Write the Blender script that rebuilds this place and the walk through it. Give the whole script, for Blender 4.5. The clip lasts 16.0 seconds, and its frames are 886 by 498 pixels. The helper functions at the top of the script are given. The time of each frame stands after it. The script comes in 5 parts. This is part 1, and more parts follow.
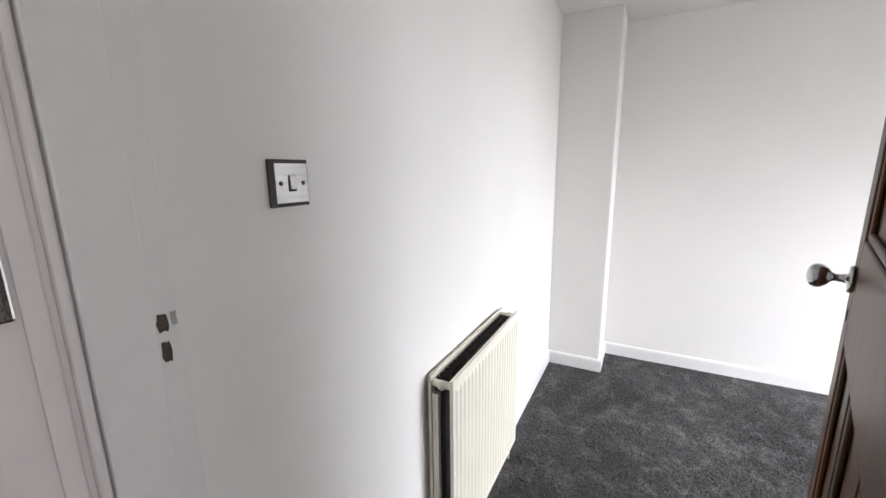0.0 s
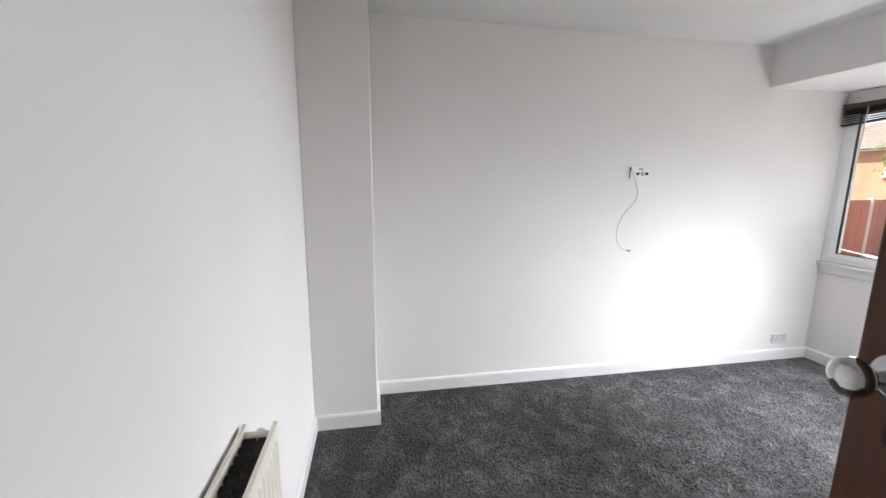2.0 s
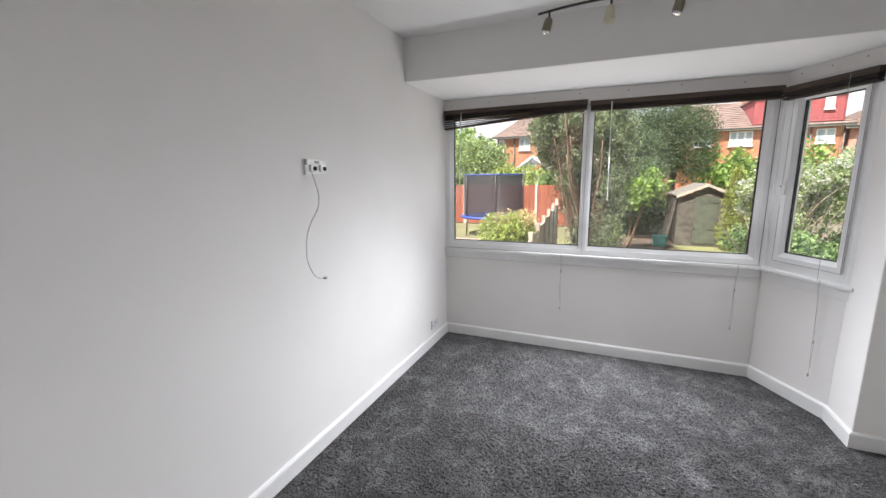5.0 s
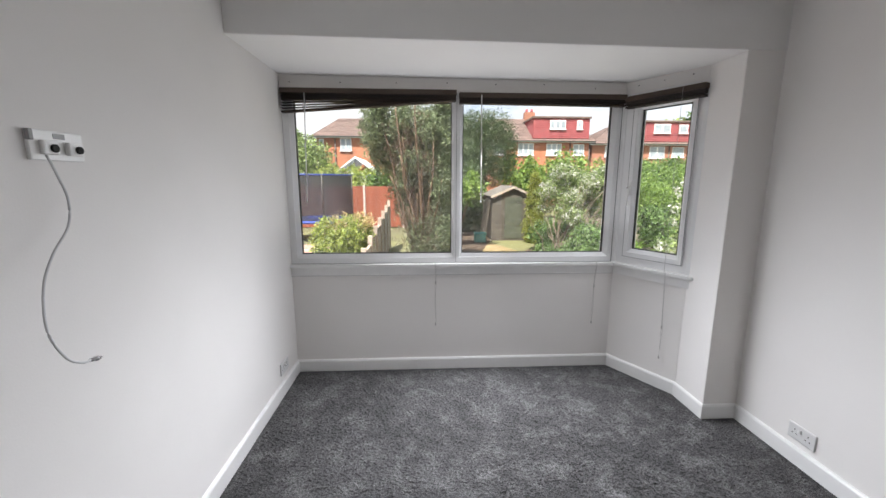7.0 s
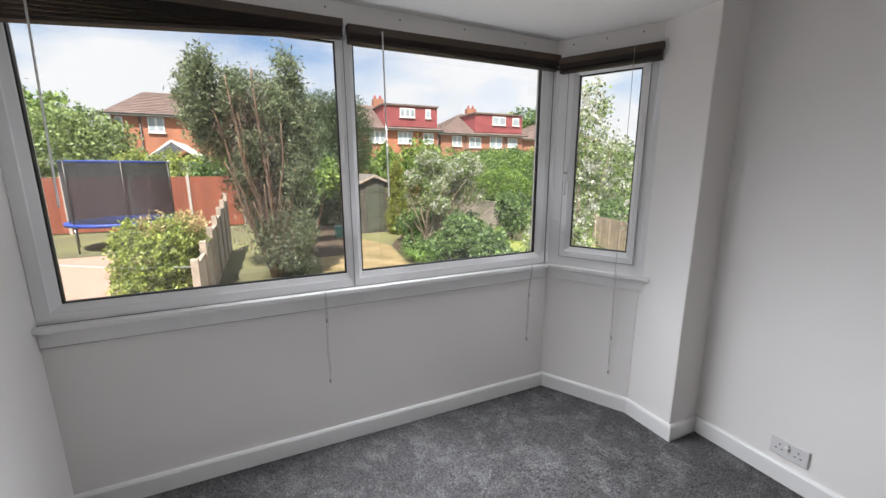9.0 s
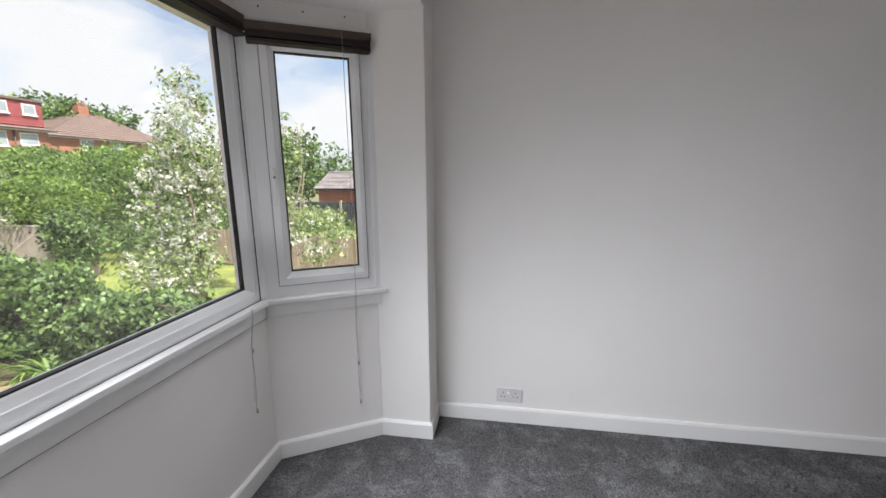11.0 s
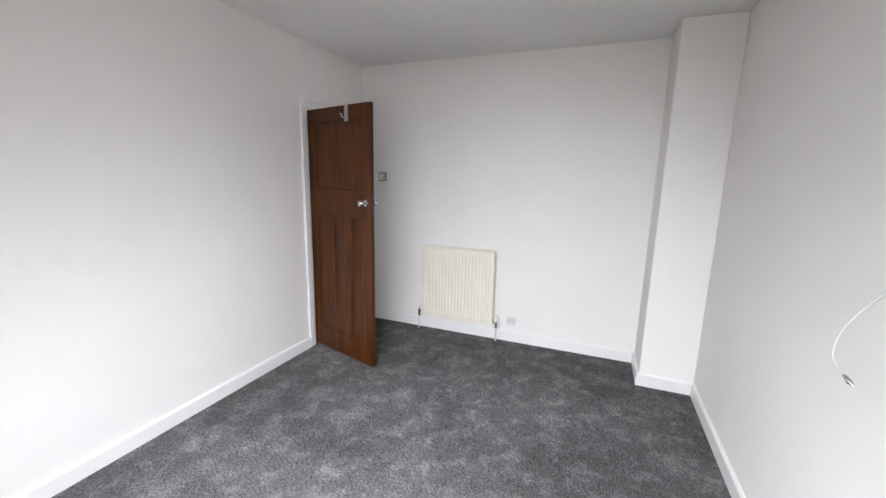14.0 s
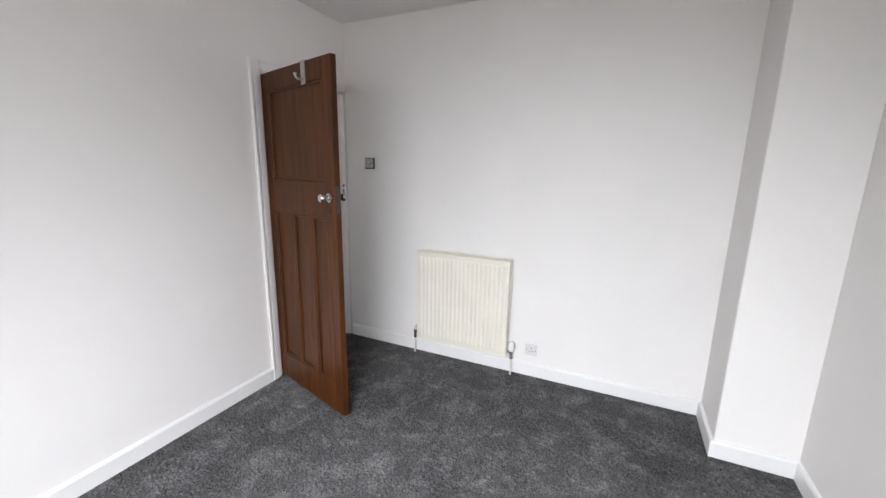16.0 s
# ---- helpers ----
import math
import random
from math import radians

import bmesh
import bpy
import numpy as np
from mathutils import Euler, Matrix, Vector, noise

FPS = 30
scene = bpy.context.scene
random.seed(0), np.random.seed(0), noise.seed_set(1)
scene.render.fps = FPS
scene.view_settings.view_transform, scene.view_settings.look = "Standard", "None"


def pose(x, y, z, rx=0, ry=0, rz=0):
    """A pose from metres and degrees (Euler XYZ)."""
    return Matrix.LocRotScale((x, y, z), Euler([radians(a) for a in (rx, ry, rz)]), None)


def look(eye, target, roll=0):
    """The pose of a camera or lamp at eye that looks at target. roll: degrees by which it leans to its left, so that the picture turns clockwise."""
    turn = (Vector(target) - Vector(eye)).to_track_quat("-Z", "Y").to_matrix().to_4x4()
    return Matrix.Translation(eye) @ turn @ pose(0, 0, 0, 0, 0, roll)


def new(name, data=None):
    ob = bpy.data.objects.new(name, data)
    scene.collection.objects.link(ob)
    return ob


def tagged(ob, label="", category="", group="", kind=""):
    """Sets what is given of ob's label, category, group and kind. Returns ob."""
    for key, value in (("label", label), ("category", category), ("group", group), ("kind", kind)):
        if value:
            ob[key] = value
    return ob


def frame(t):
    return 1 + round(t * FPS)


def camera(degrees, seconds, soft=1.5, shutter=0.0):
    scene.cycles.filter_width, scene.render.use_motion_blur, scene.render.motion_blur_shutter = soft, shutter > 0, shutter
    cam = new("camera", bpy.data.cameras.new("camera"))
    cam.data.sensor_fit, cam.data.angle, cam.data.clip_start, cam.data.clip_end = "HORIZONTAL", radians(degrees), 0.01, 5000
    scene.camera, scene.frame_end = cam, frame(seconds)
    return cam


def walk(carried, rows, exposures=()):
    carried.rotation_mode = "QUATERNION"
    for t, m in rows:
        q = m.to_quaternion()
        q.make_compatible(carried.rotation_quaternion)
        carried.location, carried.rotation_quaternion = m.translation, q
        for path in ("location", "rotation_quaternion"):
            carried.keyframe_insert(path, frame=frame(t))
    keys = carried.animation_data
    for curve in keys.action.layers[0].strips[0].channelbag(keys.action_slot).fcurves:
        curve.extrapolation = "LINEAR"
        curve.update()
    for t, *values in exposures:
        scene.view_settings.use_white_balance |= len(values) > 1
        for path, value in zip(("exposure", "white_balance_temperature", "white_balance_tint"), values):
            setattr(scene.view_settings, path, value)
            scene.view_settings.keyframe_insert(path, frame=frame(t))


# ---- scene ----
cam = camera(97.6, 16.0)
PATH = [
    (0, (0.594, -0.287, 1.493), (-0.315, 1.45, 1.095), -0.7),
    (0.5, (0.416, -0.193, 1.497), (-0.12, 1.697, 1.123), -1.8),
    (1, (0.338, -0.049, 1.491), (0.264, 1.91, 1.094), -0.4),
    (1.5, (0.354, 0.167, 1.488), (0.56, 2.124, 1.131), 0.8),
    (2, (0.376, 0.372, 1.499), (0.728, 2.311, 1.155), 0.4),
    (2.5, (0.359, 0.629, 1.493), (1.006, 2.492, 1.156), 0.1),
    (3, (0.401, 0.853, 1.478), (1.331, 2.593, 1.147), -0.7),
    (3.5, (0.507, 1.059, 1.472), (1.703, 2.627, 1.141), -1.2),
    (4, (0.606, 1.213, 1.489), (2.031, 2.576, 1.155), -1.0),
    (4.5, (0.653, 1.368, 1.49), (2.292, 2.462, 1.149), -0.9),
    (5, (0.658, 1.551, 1.497), (2.472, 2.317, 1.148), -0.6),
    (7.5, (1.395, 2.029, 1.467), (3.353, 1.815, 1.12), 0.2),
    (8, (1.627, 2.067, 1.45), (3.569, 1.744, 1.096), 0.25),
    (10.5, (2.81, 2.138, 1.465), (3.654, 0.371, 1.058), -0.3),
    (11, (2.951, 2.105, 1.444), (3.266, 0.167, 1.064), -0.5),
    (11.5, (3.063, 2.116, 1.466), (2.767, 0.18, 1.062), 0.2),
    (12, (3.107, 2.209, 1.472), (2.3, 0.424, 1.069), 0.8),
    (12.5, (3.223, 2.27, 1.482), (1.994, 0.74, 1.094), 0.9),
    (13, (3.352, 2.259, 1.491), (1.836, 1.013, 1.102), 0.7),
    (13.5, (3.4, 2.218, 1.501), (1.676, 1.281, 1.113), 0.9),
    (14, (3.391, 2.233, 1.494), (1.565, 1.507, 1.123), 1.3),
    (14.5, (3.312, 2.239, 1.466), (1.439, 1.635, 1.108), 1.9),
    (15, (3.086, 2.218, 1.466), (1.215, 1.614, 1.099), 2.1),
    (15.5, (2.872, 2.201, 1.46), (1.043, 1.495, 1.062), 1.8),
    (16, (2.586, 2.069, 1.454), (0.81, 1.247, 1.041), 1.0),
]
EXPOSURES = [(0, 2.58), (1.0, 2.58), (1.5, 2.3), (2.0, 2.06), (3.0, 1.9), (5.0, 1.6), (7.5, 1.23), (8.0, 1.13), (10.5, 1.06), (11.2, 1.2), (12.0, 1.6), (13.0, 1.84), (14.5, 2.02), (15.5, 2.08), (16.0, 2.08)]
walk(cam, [(t, look(eye, target, roll)) for t, eye, target, roll in PATH], EXPOSURES)

# ---------- world, sun, daylight in the windows ----------
SUN_ELEV, SUN_ROT = radians(59), radians(296.6)
world = bpy.data.worlds.new("sky_world")
scene.world = world
world.use_nodes = True
wn, wl = world.node_tree.nodes, world.node_tree.links
wn.clear()
sky = wn.new("ShaderNodeTexSky")
sky.sky_type, sky.sun_disc, sky.sun_elevation, sky.sun_rotation = "NISHITA", False, SUN_ELEV, SUN_ROT
sky.dust_density, sky.ozone_density = 2.0, 1.0
wtc = wn.new("ShaderNodeTexCoord")
wmp = wn.new("ShaderNodeMapping")
wmp.inputs["Scale"].default_value = (1.0, 1.0, 2.6)
wno = wn.new("ShaderNodeTexNoise")
wno.inputs["Scale"].default_value, wno.inputs["Detail"].default_value, wno.inputs["Roughness"].default_value = 2.2, 8.0, 0.55
wrp = wn.new("ShaderNodeValToRGB")
wrp.color_ramp.elements[0].position, wrp.color_ramp.elements[1].position = 0.33, 0.56
wmx = wn.new("ShaderNodeMix")
wmx.data_type = "RGBA"
wmx.inputs["B"].default_value = (3.15, 3.2, 3.28, 1)
wbg = wn.new("ShaderNodeBackground")
wbg.inputs["Strength"].default_value = 0.15
wou = wn.new("ShaderNodeOutputWorld")
wl.new(wtc.outputs["Generated"], wmp.inputs["Vector"])
wl.new(wmp.outputs["Vector"], wno.inputs["Vector"])
wl.new(wno.outputs["Fac"], wrp.inputs["Fac"])
wl.new(wrp.outputs["Color"], wmx.inputs["Factor"])
wdim = wn.new("ShaderNodeVectorMath")
wdim.operation = "MULTIPLY"
wdim.inputs[1].default_value = (0.47, 0.54, 0.60)
wl.new(sky.outputs["Color"], wdim.inputs[0])
wl.new(wdim.outputs["Vector"], wmx.inputs["A"])
wl.new(wmx.outputs["Result"], wbg.inputs["Color"])
wl.new(wbg.outputs["Background"], wou.inputs["Surface"])

sun_data = bpy.data.lights.new("sun", "SUN")
sun_data.energy, sun_data.angle, sun_data.color = 5.0, radians(1.5), (1.0, 0.95, 0.88)
sun = new("sun", sun_data)
sun.matrix_basis = look((-6, 3, 11), (0, 0, 0))


def window_light(name, place, target, width, height, power, spread):
    data = bpy.data.lights.new(name, "AREA")
    data.shape, data.size, data.size_y, data.energy, data.color = "RECTANGLE", width, height, power, (0.912, 0.935, 1.0)
    data.spread = radians(spread)
    ob = new(name, data)
    ob.matrix_basis = look(place, target)
    return ob


# daylight that the sky sends down through the bay window, and an added lamp for the landing
for z in (1.26, 1.72):
    window_light("bay_daylight", (3.96, 1.66, z), (2.96, 1.66, z - 0.97), 1.30, 0.36, 6.7, 116)
    # the same sky seen slantwise through the panes
    window_light("bay_daylight_north", (3.74, 1.20, z), (3.04, 1.90, z - 0.70), 0.80, 0.32, 1.1, 130)
    window_light("bay_daylight_south", (3.78, 2.20, z), (2.93, 1.67, z - 0.70), 0.80, 0.32, 3.4, 118)
for z in (1.25, 1.72):
    window_light("bay_side_daylight", (3.80, 0.46, z), (3.31, 1.33, z - 0.80), 0.30, 0.26, 0.7, 150)
# light thrown up from the sunlit garden
window_light("garden_bounce", (3.98, 1.66, 1.00), (3.55, 1.66, 2.0), 2.2, 0.12, 1.7, 130)
# added lamp that brightens the landing; no source is seen there
window_light("landing_fill", (2.2, -0.62, 1.6), (0.2, -0.5, 1.2), 0.8, 1.1, 1.5, 170)

# ---------- materials ----------


def surface(name, colour, rough=0.5, metal=0.0, vary=0.06, scale=8.0, fine=200.0, bump=0.05, dark=None, stretch=(1, 1, 1), coat=0.0, per_piece=0.0, depth=0.002, gloss=0.5):
    """A node material: a base colour with variation at two scales, and relief."""
    m = bpy.data.materials.new(name)
    m.use_nodes = True
    n, l = m.node_tree.nodes, m.node_tree.links
    b = n["Principled BSDF"]
    b.inputs["Roughness"].default_value, b.inputs["Metallic"].default_value = rough, metal
    b.inputs["Coat Weight"].default_value, b.inputs["Specular IOR Level"].default_value = coat, gloss
    tc, mp = n.new("ShaderNodeTexCoord"), n.new("ShaderNodeMapping")
    mp.inputs["Scale"].default_value = stretch
    l.new(tc.outputs["Object"], mp.inputs["Vector"])
    big, small = n.new("ShaderNodeTexNoise"), n.new("ShaderNodeTexNoise")
    big.inputs["Scale"].default_value, big.inputs["Detail"].default_value = scale, 5.0
    small.inputs["Scale"].default_value, small.inputs["Detail"].default_value = fine, 3.0
    l.new(mp.outputs["Vector"], big.inputs["Vector"])
    l.new(mp.outputs["Vector"], small.inputs["Vector"])
    ramp = n.new("ShaderNodeValToRGB")
    low = dark or tuple(c * (1 - 2 * vary) for c in colour)
    ramp.color_ramp.elements[0].position, ramp.color_ramp.elements[1].position = 0.32, 0.68
    ramp.color_ramp.elements[0].color, ramp.color_ramp.elements[1].color = (*low, 1), (*colour, 1)
    add = n.new("ShaderNodeMath")
    add.operation = "MULTIPLY_ADD"
    l.new(small.outputs["Fac"], add.inputs[0])
    add.inputs[1].default_value = 0.35
    off = n.new("ShaderNodeMath")
    off.operation = "SUBTRACT"
    off.inputs[1].default_value = 0.175
    l.new(big.outputs["Fac"], off.inputs[0])
    l.new(off.outputs[0], add.inputs[2])
    l.new(add.outputs[0], ramp.inputs["Fac"])
    out = ramp.outputs["Color"]
    if per_piece:
        info, hsv, rng = n.new("ShaderNodeObjectInfo"), n.new("ShaderNodeHueSaturation"), n.new("ShaderNodeMapRange")
        rng.inputs["To Min"].default_value, rng.inputs["To Max"].default_value = 1 - per_piece, 1 + per_piece
        l.new(info.outputs["Random"], rng.inputs["Value"])
        l.new(rng.outputs["Result"], hsv.inputs["Value"])
        l.new(out, hsv.inputs["Color"])
        out = hsv.outputs["Color"]
    l.new(out, b.inputs["Base Color"])
    if bump:
        bp = n.new("ShaderNodeBump")
        bp.inputs["Strength"].default_value, bp.inputs["Distance"].default_value = bump, depth
        l.new(small.outputs["Fac"], bp.inputs["Height"])
        l.new(bp.outputs["Normal"], b.inputs["Normal"])
    return m


def leaf_material(name, colour, dark, spread=0.42):
    """Leaves: two greens mixed leaf by leaf, with some light through them."""
    # both colours are mixed a little towards their own grey
    colour, dark = (tuple(0.86 * c + 0.14 * sum(k) / 3 for c in k) for k in (colour, dark))
    m = bpy.data.materials.new(name)
    m.use_nodes = True
    n, l = m.node_tree.nodes, m.node_tree.links
    b = n["Principled BSDF"]
    b.inputs["Roughness"].default_value = 0.5
    geo, ramp = n.new("ShaderNodeNewGeometry"), n.new("ShaderNodeValToRGB")
    ramp.color_ramp.elements[0].color, ramp.color_ramp.elements[1].color = (*(0.6 * c for c in dark), 1), (*(min(0.85, 1.3 * c) for c in colour), 1)
    l.new(geo.outputs["Random Per Island"], ramp.inputs["Fac"])
    l.new(ramp.outputs["Color"], b.inputs["Base Color"])
    tr, mix = n.new("ShaderNodeBsdfTranslucent"), n.new("ShaderNodeMixShader")
    l.new(ramp.outputs["Color"], tr.inputs["Color"])
    mix.inputs["Fac"].default_value = spread
    l.new(b.outputs["BSDF"], mix.inputs[1])
    l.new(tr.outputs["BSDF"], mix.inputs[2])
    l.new(mix.outputs["Shader"], n["Material Output"].inputs["Surface"])
    return m


WALL = surface("wall_paint", (0.805, 0.783, 0.762), 0.92, vary=0.014, scale=2.5, fine=160, bump=0.14, gloss=0.12)
CEIL = surface("ceiling_paint", (0.80, 0.79, 0.775), 0.92, vary=0.012, scale=2.0, fine=140, bump=0.10, gloss=0.12)
GLOSS = surface("white_gloss_paint", (0.80, 0.795, 0.785), 0.32, vary=0.015, scale=5, fine=60, bump=0.08)
WOODWORK = surface("old_white_woodwork", (0.78, 0.76, 0.75), 0.38, vary=0.03, scale=7, fine=40, bump=0.22)
UPVC = surface("white_upvc", (0.80, 0.80, 0.80), 0.28, vary=0.015, scale=6, fine=90, bump=0.02)
SILL = surface("painted_sill", (0.78, 0.775, 0.765), 0.4, vary=0.03, scale=9, fine=70, bump=0.12)
GASKET = surface("black_gasket", (0.012, 0.012, 0.013), 0.5)
CREAM = surface("cream_radiator_enamel", (0.80, 0.765, 0.665), 0.35, vary=0.03, scale=6, fine=80, bump=0.05)
FIN = surface("dark_fins", (0.07, 0.068, 0.065), 0.7, vary=0.2, scale=30)
CHROME = surface("worn_chrome", (0.62, 0.62, 0.62), 0.13, 1.0, vary=0.08, scale=25, fine=300, bump=0.03)
BRUSHED = surface("brushed_steel", (0.28, 0.275, 0.27), 0.30, 1.0, vary=0.10, scale=12, fine=260, bump=0.06, stretch=(1, 1, 8))
DARKMETAL = surface("dark_metal", (0.09, 0.085, 0.08), 0.45, 0.8, vary=0.1)
BRONZE = surface("dark_bronze_bar", (0.05, 0.045, 0.04), 0.4, 0.9, vary=0.1)
PLASTIC = surface("white_plastic", (0.78, 0.775, 0.76), 0.35, vary=0.01, scale=20, bump=0.0)
HOLE = surface("dark_hole", (0.012, 0.011, 0.010), 0.8)
CORD = surface("grey_cord", (0.42, 0.41, 0.39), 0.7, vary=0.1, scale=60)
COAX = surface("white_cable", (0.60, 0.60, 0.60), 0.5)
RAWWOOD = surface("raw_wood", (0.085, 0.062, 0.042), 0.8, vary=0.35, scale=60)
DOORWOOD = surface("stained_door_wood", (0.088, 0.027, 0.005), 0.40, vary=0.2, dark=(0.036, 0.011, 0.0025), scale=4.0, fine=38, bump=0.10, stretch=(7, 7, 0.55), gloss=0.28)
SLAT = surface("dark_wood_slat", (0.026, 0.014, 0.008), 0.6, vary=0.25, scale=4, fine=40, bump=0.1, stretch=(1, 1, 6))
RAIL = surface("taupe_headrail", (0.070, 0.047, 0.032), 0.6, vary=0.15, scale=6)
SPOTBODY = surface("olive_nickel", (0.24, 0.215, 0.16), 0.38, 0.7, vary=0.1)
FROST = surface("frosted_shade", (0.62, 0.57, 0.44), 0.45, vary=0.05)


def carpet_material():
    m = bpy.data.materials.new("grey_carpet")
    m.use_nodes = True
    n, l = m.node_tree.nodes, m.node_tree.links
    b = n["Principled BSDF"]
    b.inputs["Roughness"].default_value = 0.95
    b.inputs["Specular IOR Level"].default_value, b.inputs["Diffuse Roughness"].default_value = 0.0, 1.0
    tc = n.new("ShaderNodeTexCoord")
    tufts, brushed, broad = (n.new("ShaderNodeTexNoise") for _ in range(3))
    for node, scale, detail, rough, twist in ((tufts, 130, 5, 0.80, 0.2), (brushed, 6.0, 12, 0.76, 0.35), (broad, 1.6, 3, 0.5, 0.4)):
        node.inputs["Scale"].default_value, node.inputs["Detail"].default_value = scale, detail
        node.inputs["Roughness"].default_value, node.inputs["Distortion"].default_value = rough, twist
        l.new(tc.outputs["Object"], node.inputs["Vector"])
    r1, r2, r3 = (n.new("ShaderNodeMapRange") for _ in range(3))
    # brushed patches carry the sheen of leaning pile as plain colour
    for r, node, lo, hi, a, c in ((r1, tufts, 0.30, 0.70, 0.12, 1.98), (r2, brushed, 0.48, 0.66, 0.82, 1.58), (r3, broad, 0.3, 0.7, 0.8, 1.2)):
        r.inputs["From Min"].default_value, r.inputs["From Max"].default_value = lo, hi
        r.inputs["To Min"].default_value, r.inputs["To Max"].default_value = a, c
        l.new(node.outputs["Fac"], r.inputs["Value"])
    m1, m2 = n.new("ShaderNodeMath"), n.new("ShaderNodeMath")
    m1.operation = m2.operation = "MULTIPLY"
    l.new(r1.outputs[0], m1.inputs[0])
    l.new(r2.outputs[0], m1.inputs[1])
    l.new(m1.outputs[0], m2.inputs[0])
    l.new(r3.outputs[0], m2.inputs[1])
    # two widths of carpet join at a seam; their piles' different sheen is coloured in
    sep, width = n.new("ShaderNodeSeparateXYZ"), n.new("ShaderNodeMapRange")
    l.new(tc.outputs["Object"], sep.inputs[0])
    l.new(sep.outputs["X"], width.inputs["Value"])
    width.inputs["From Min"].default_value, width.inputs["From Max"].default_value = 1.952, 1.968
    width.inputs["To Min"].default_value, width.inputs["To Max"].default_value = 0.94, 1.06
    m3 = n.new("ShaderNodeMath")
    m3.operation = "MULTIPLY"
    l.new(m2.outputs[0], m3.inputs[0])
    l.new(width.outputs[0], m3.inputs[1])
    m2 = m3
    col = n.new("ShaderNodeVectorMath")
    col.operation = "SCALE"
    col.inputs[0].default_value = (0.116, 0.114, 0.115)
    l.new(m2.outputs[0], col.inputs["Scale"])
    l.new(col.outputs["Vector"], b.inputs["Base Color"])
    bp = n.new("ShaderNodeBump")
    bp.inputs["Strength"].default_value, bp.inputs["Distance"].default_value = 0.8, 0.006
    l.new(tufts.outputs["Fac"], bp.inputs["Height"])
    l.new(bp.outputs["Normal"], b.inputs["Normal"])
    return m


CARPET = carpet_material()


def glass_material(name, tint=(1, 1, 1), rough=0.0):
    m = bpy.data.materials.new(name)
    m.use_nodes = True
    b = m.node_tree.nodes["Principled BSDF"]
    b.inputs["Base Color"].default_value = (*tint, 1)
    b.inputs["Transmission Weight"].default_value, b.inputs["Roughness"].default_value, b.inputs["IOR"].default_value = 1.0, rough, 1.45
    return m


GLASS = glass_material("window_glass")


def add_haze(m, least, most):
    """A thin uneven film on the outside of a pane: dust, plus glare haze put into the shader."""
    n, l = m.node_tree.nodes, m.node_tree.links
    tc, mp, no, rg = n.new("ShaderNodeTexCoord"), n.new("ShaderNodeMapping"), n.new("ShaderNodeTexNoise"), n.new("ShaderNodeMapRange")
    mp.inputs["Scale"].default_value = (1.0, 1.0, 0.35)
    no.inputs["Scale"].default_value, no.inputs["Detail"].default_value = 3.5, 6.0
    rg.inputs["From Min"].default_value, rg.inputs["From Max"].default_value = 0.35, 0.7
    rg.inputs["To Min"].default_value, rg.inputs["To Max"].default_value = least, most
    film, mix = n.new("ShaderNodeBsdfTranslucent"), n.new("ShaderNodeMixShader")
    film.inputs["Color"].default_value = (0.86, 0.86, 0.84, 1)
    l.new(tc.outputs["Object"], mp.inputs["Vector"])
    l.new(mp.outputs["Vector"], no.inputs["Vector"])
    l.new(no.outputs["Fac"], rg.inputs["Value"])
    l.new(rg.outputs["Result"], mix.inputs["Fac"])
    l.new(n["Principled BSDF"].outputs["BSDF"], mix.inputs[1])
    l.new(film.outputs["BSDF"], mix.inputs[2])
    l.new(mix.outputs["Shader"], n["Material Output"].inputs["Surface"])


add_haze(GLASS, 0.006, 0.030)

# ---------- mesh helpers ----------
UP = Vector((0, 0, 1))


def box(bm, x0, x1, y0, y1, z0, z1, bevel=0.0, m=None):
    made = bmesh.ops.create_cube(bm, size=1.0)["verts"]
    for v in made:
        v.co = Vector((x0 + (v.co.x + 0.5) * (x1 - x0), y0 + (v.co.y + 0.5) * (y1 - y0), z0 + (v.co.z + 0.5) * (z1 - z0)))
    if bevel:
        edges = list({e for v in made for e in v.link_edges})
        made = bmesh.ops.bevel(bm, geom=edges, offset=bevel, segments=2, affect="EDGES", profile=0.5)["verts"]
    if m is not None:
        bmesh.ops.transform(bm, matrix=m, verts=list({v for v in made if v.is_valid}))
    return bm


def a_box(*args, **kw):
    return box(bmesh.new(), *args, **kw)


def prism(bm, points, z0, z1, bevel=0.0):
    """An upright prism over a plan outline."""
    low, high = [bm.verts.new((x, y, z0)) for x, y in points], [bm.verts.new((x, y, z1)) for x, y in points]
    k = len(points)
    faces = [bm.faces.new(low[::-1]), bm.faces.new(high)]
    faces += [bm.faces.new((low[i], low[(i + 1) % k], high[(i + 1) % k], high[i])) for i in range(k)]
    bmesh.ops.recalc_face_normals(bm, faces=faces)
    if bevel:
        bmesh.ops.bevel(bm, geom=list({e for f in faces for e in f.edges}), offset=bevel, segments=2, affect="EDGES", profile=0.5)
    return bm


def lathe(bm, profile, m=None, steps=24):
    """A turned shape: (radius, height) pairs round z."""
    rings = []
    for r, z in profile:
        rings.append([bm.verts.new((max(r, 0.0004) * math.cos(2 * math.pi * i / steps), max(r, 0.0004) * math.sin(2 * math.pi * i / steps), z)) for i in range(steps)])
    faces = []
    for a, b in zip(rings, rings[1:]):
        faces += [bm.faces.new((a[i], a[(i + 1) % steps], b[(i + 1) % steps], b[i])) for i in range(steps)]
    faces += [bm.faces.new(rings[0][::-1]), bm.faces.new(rings[-1])]
    for f in faces[:-2]:
        f.smooth = True
    bmesh.ops.recalc_face_normals(bm, faces=faces)
    if m is not None:
        bmesh.ops.transform(bm, matrix=m, verts=[v for ring in rings for v in ring])
    return bm


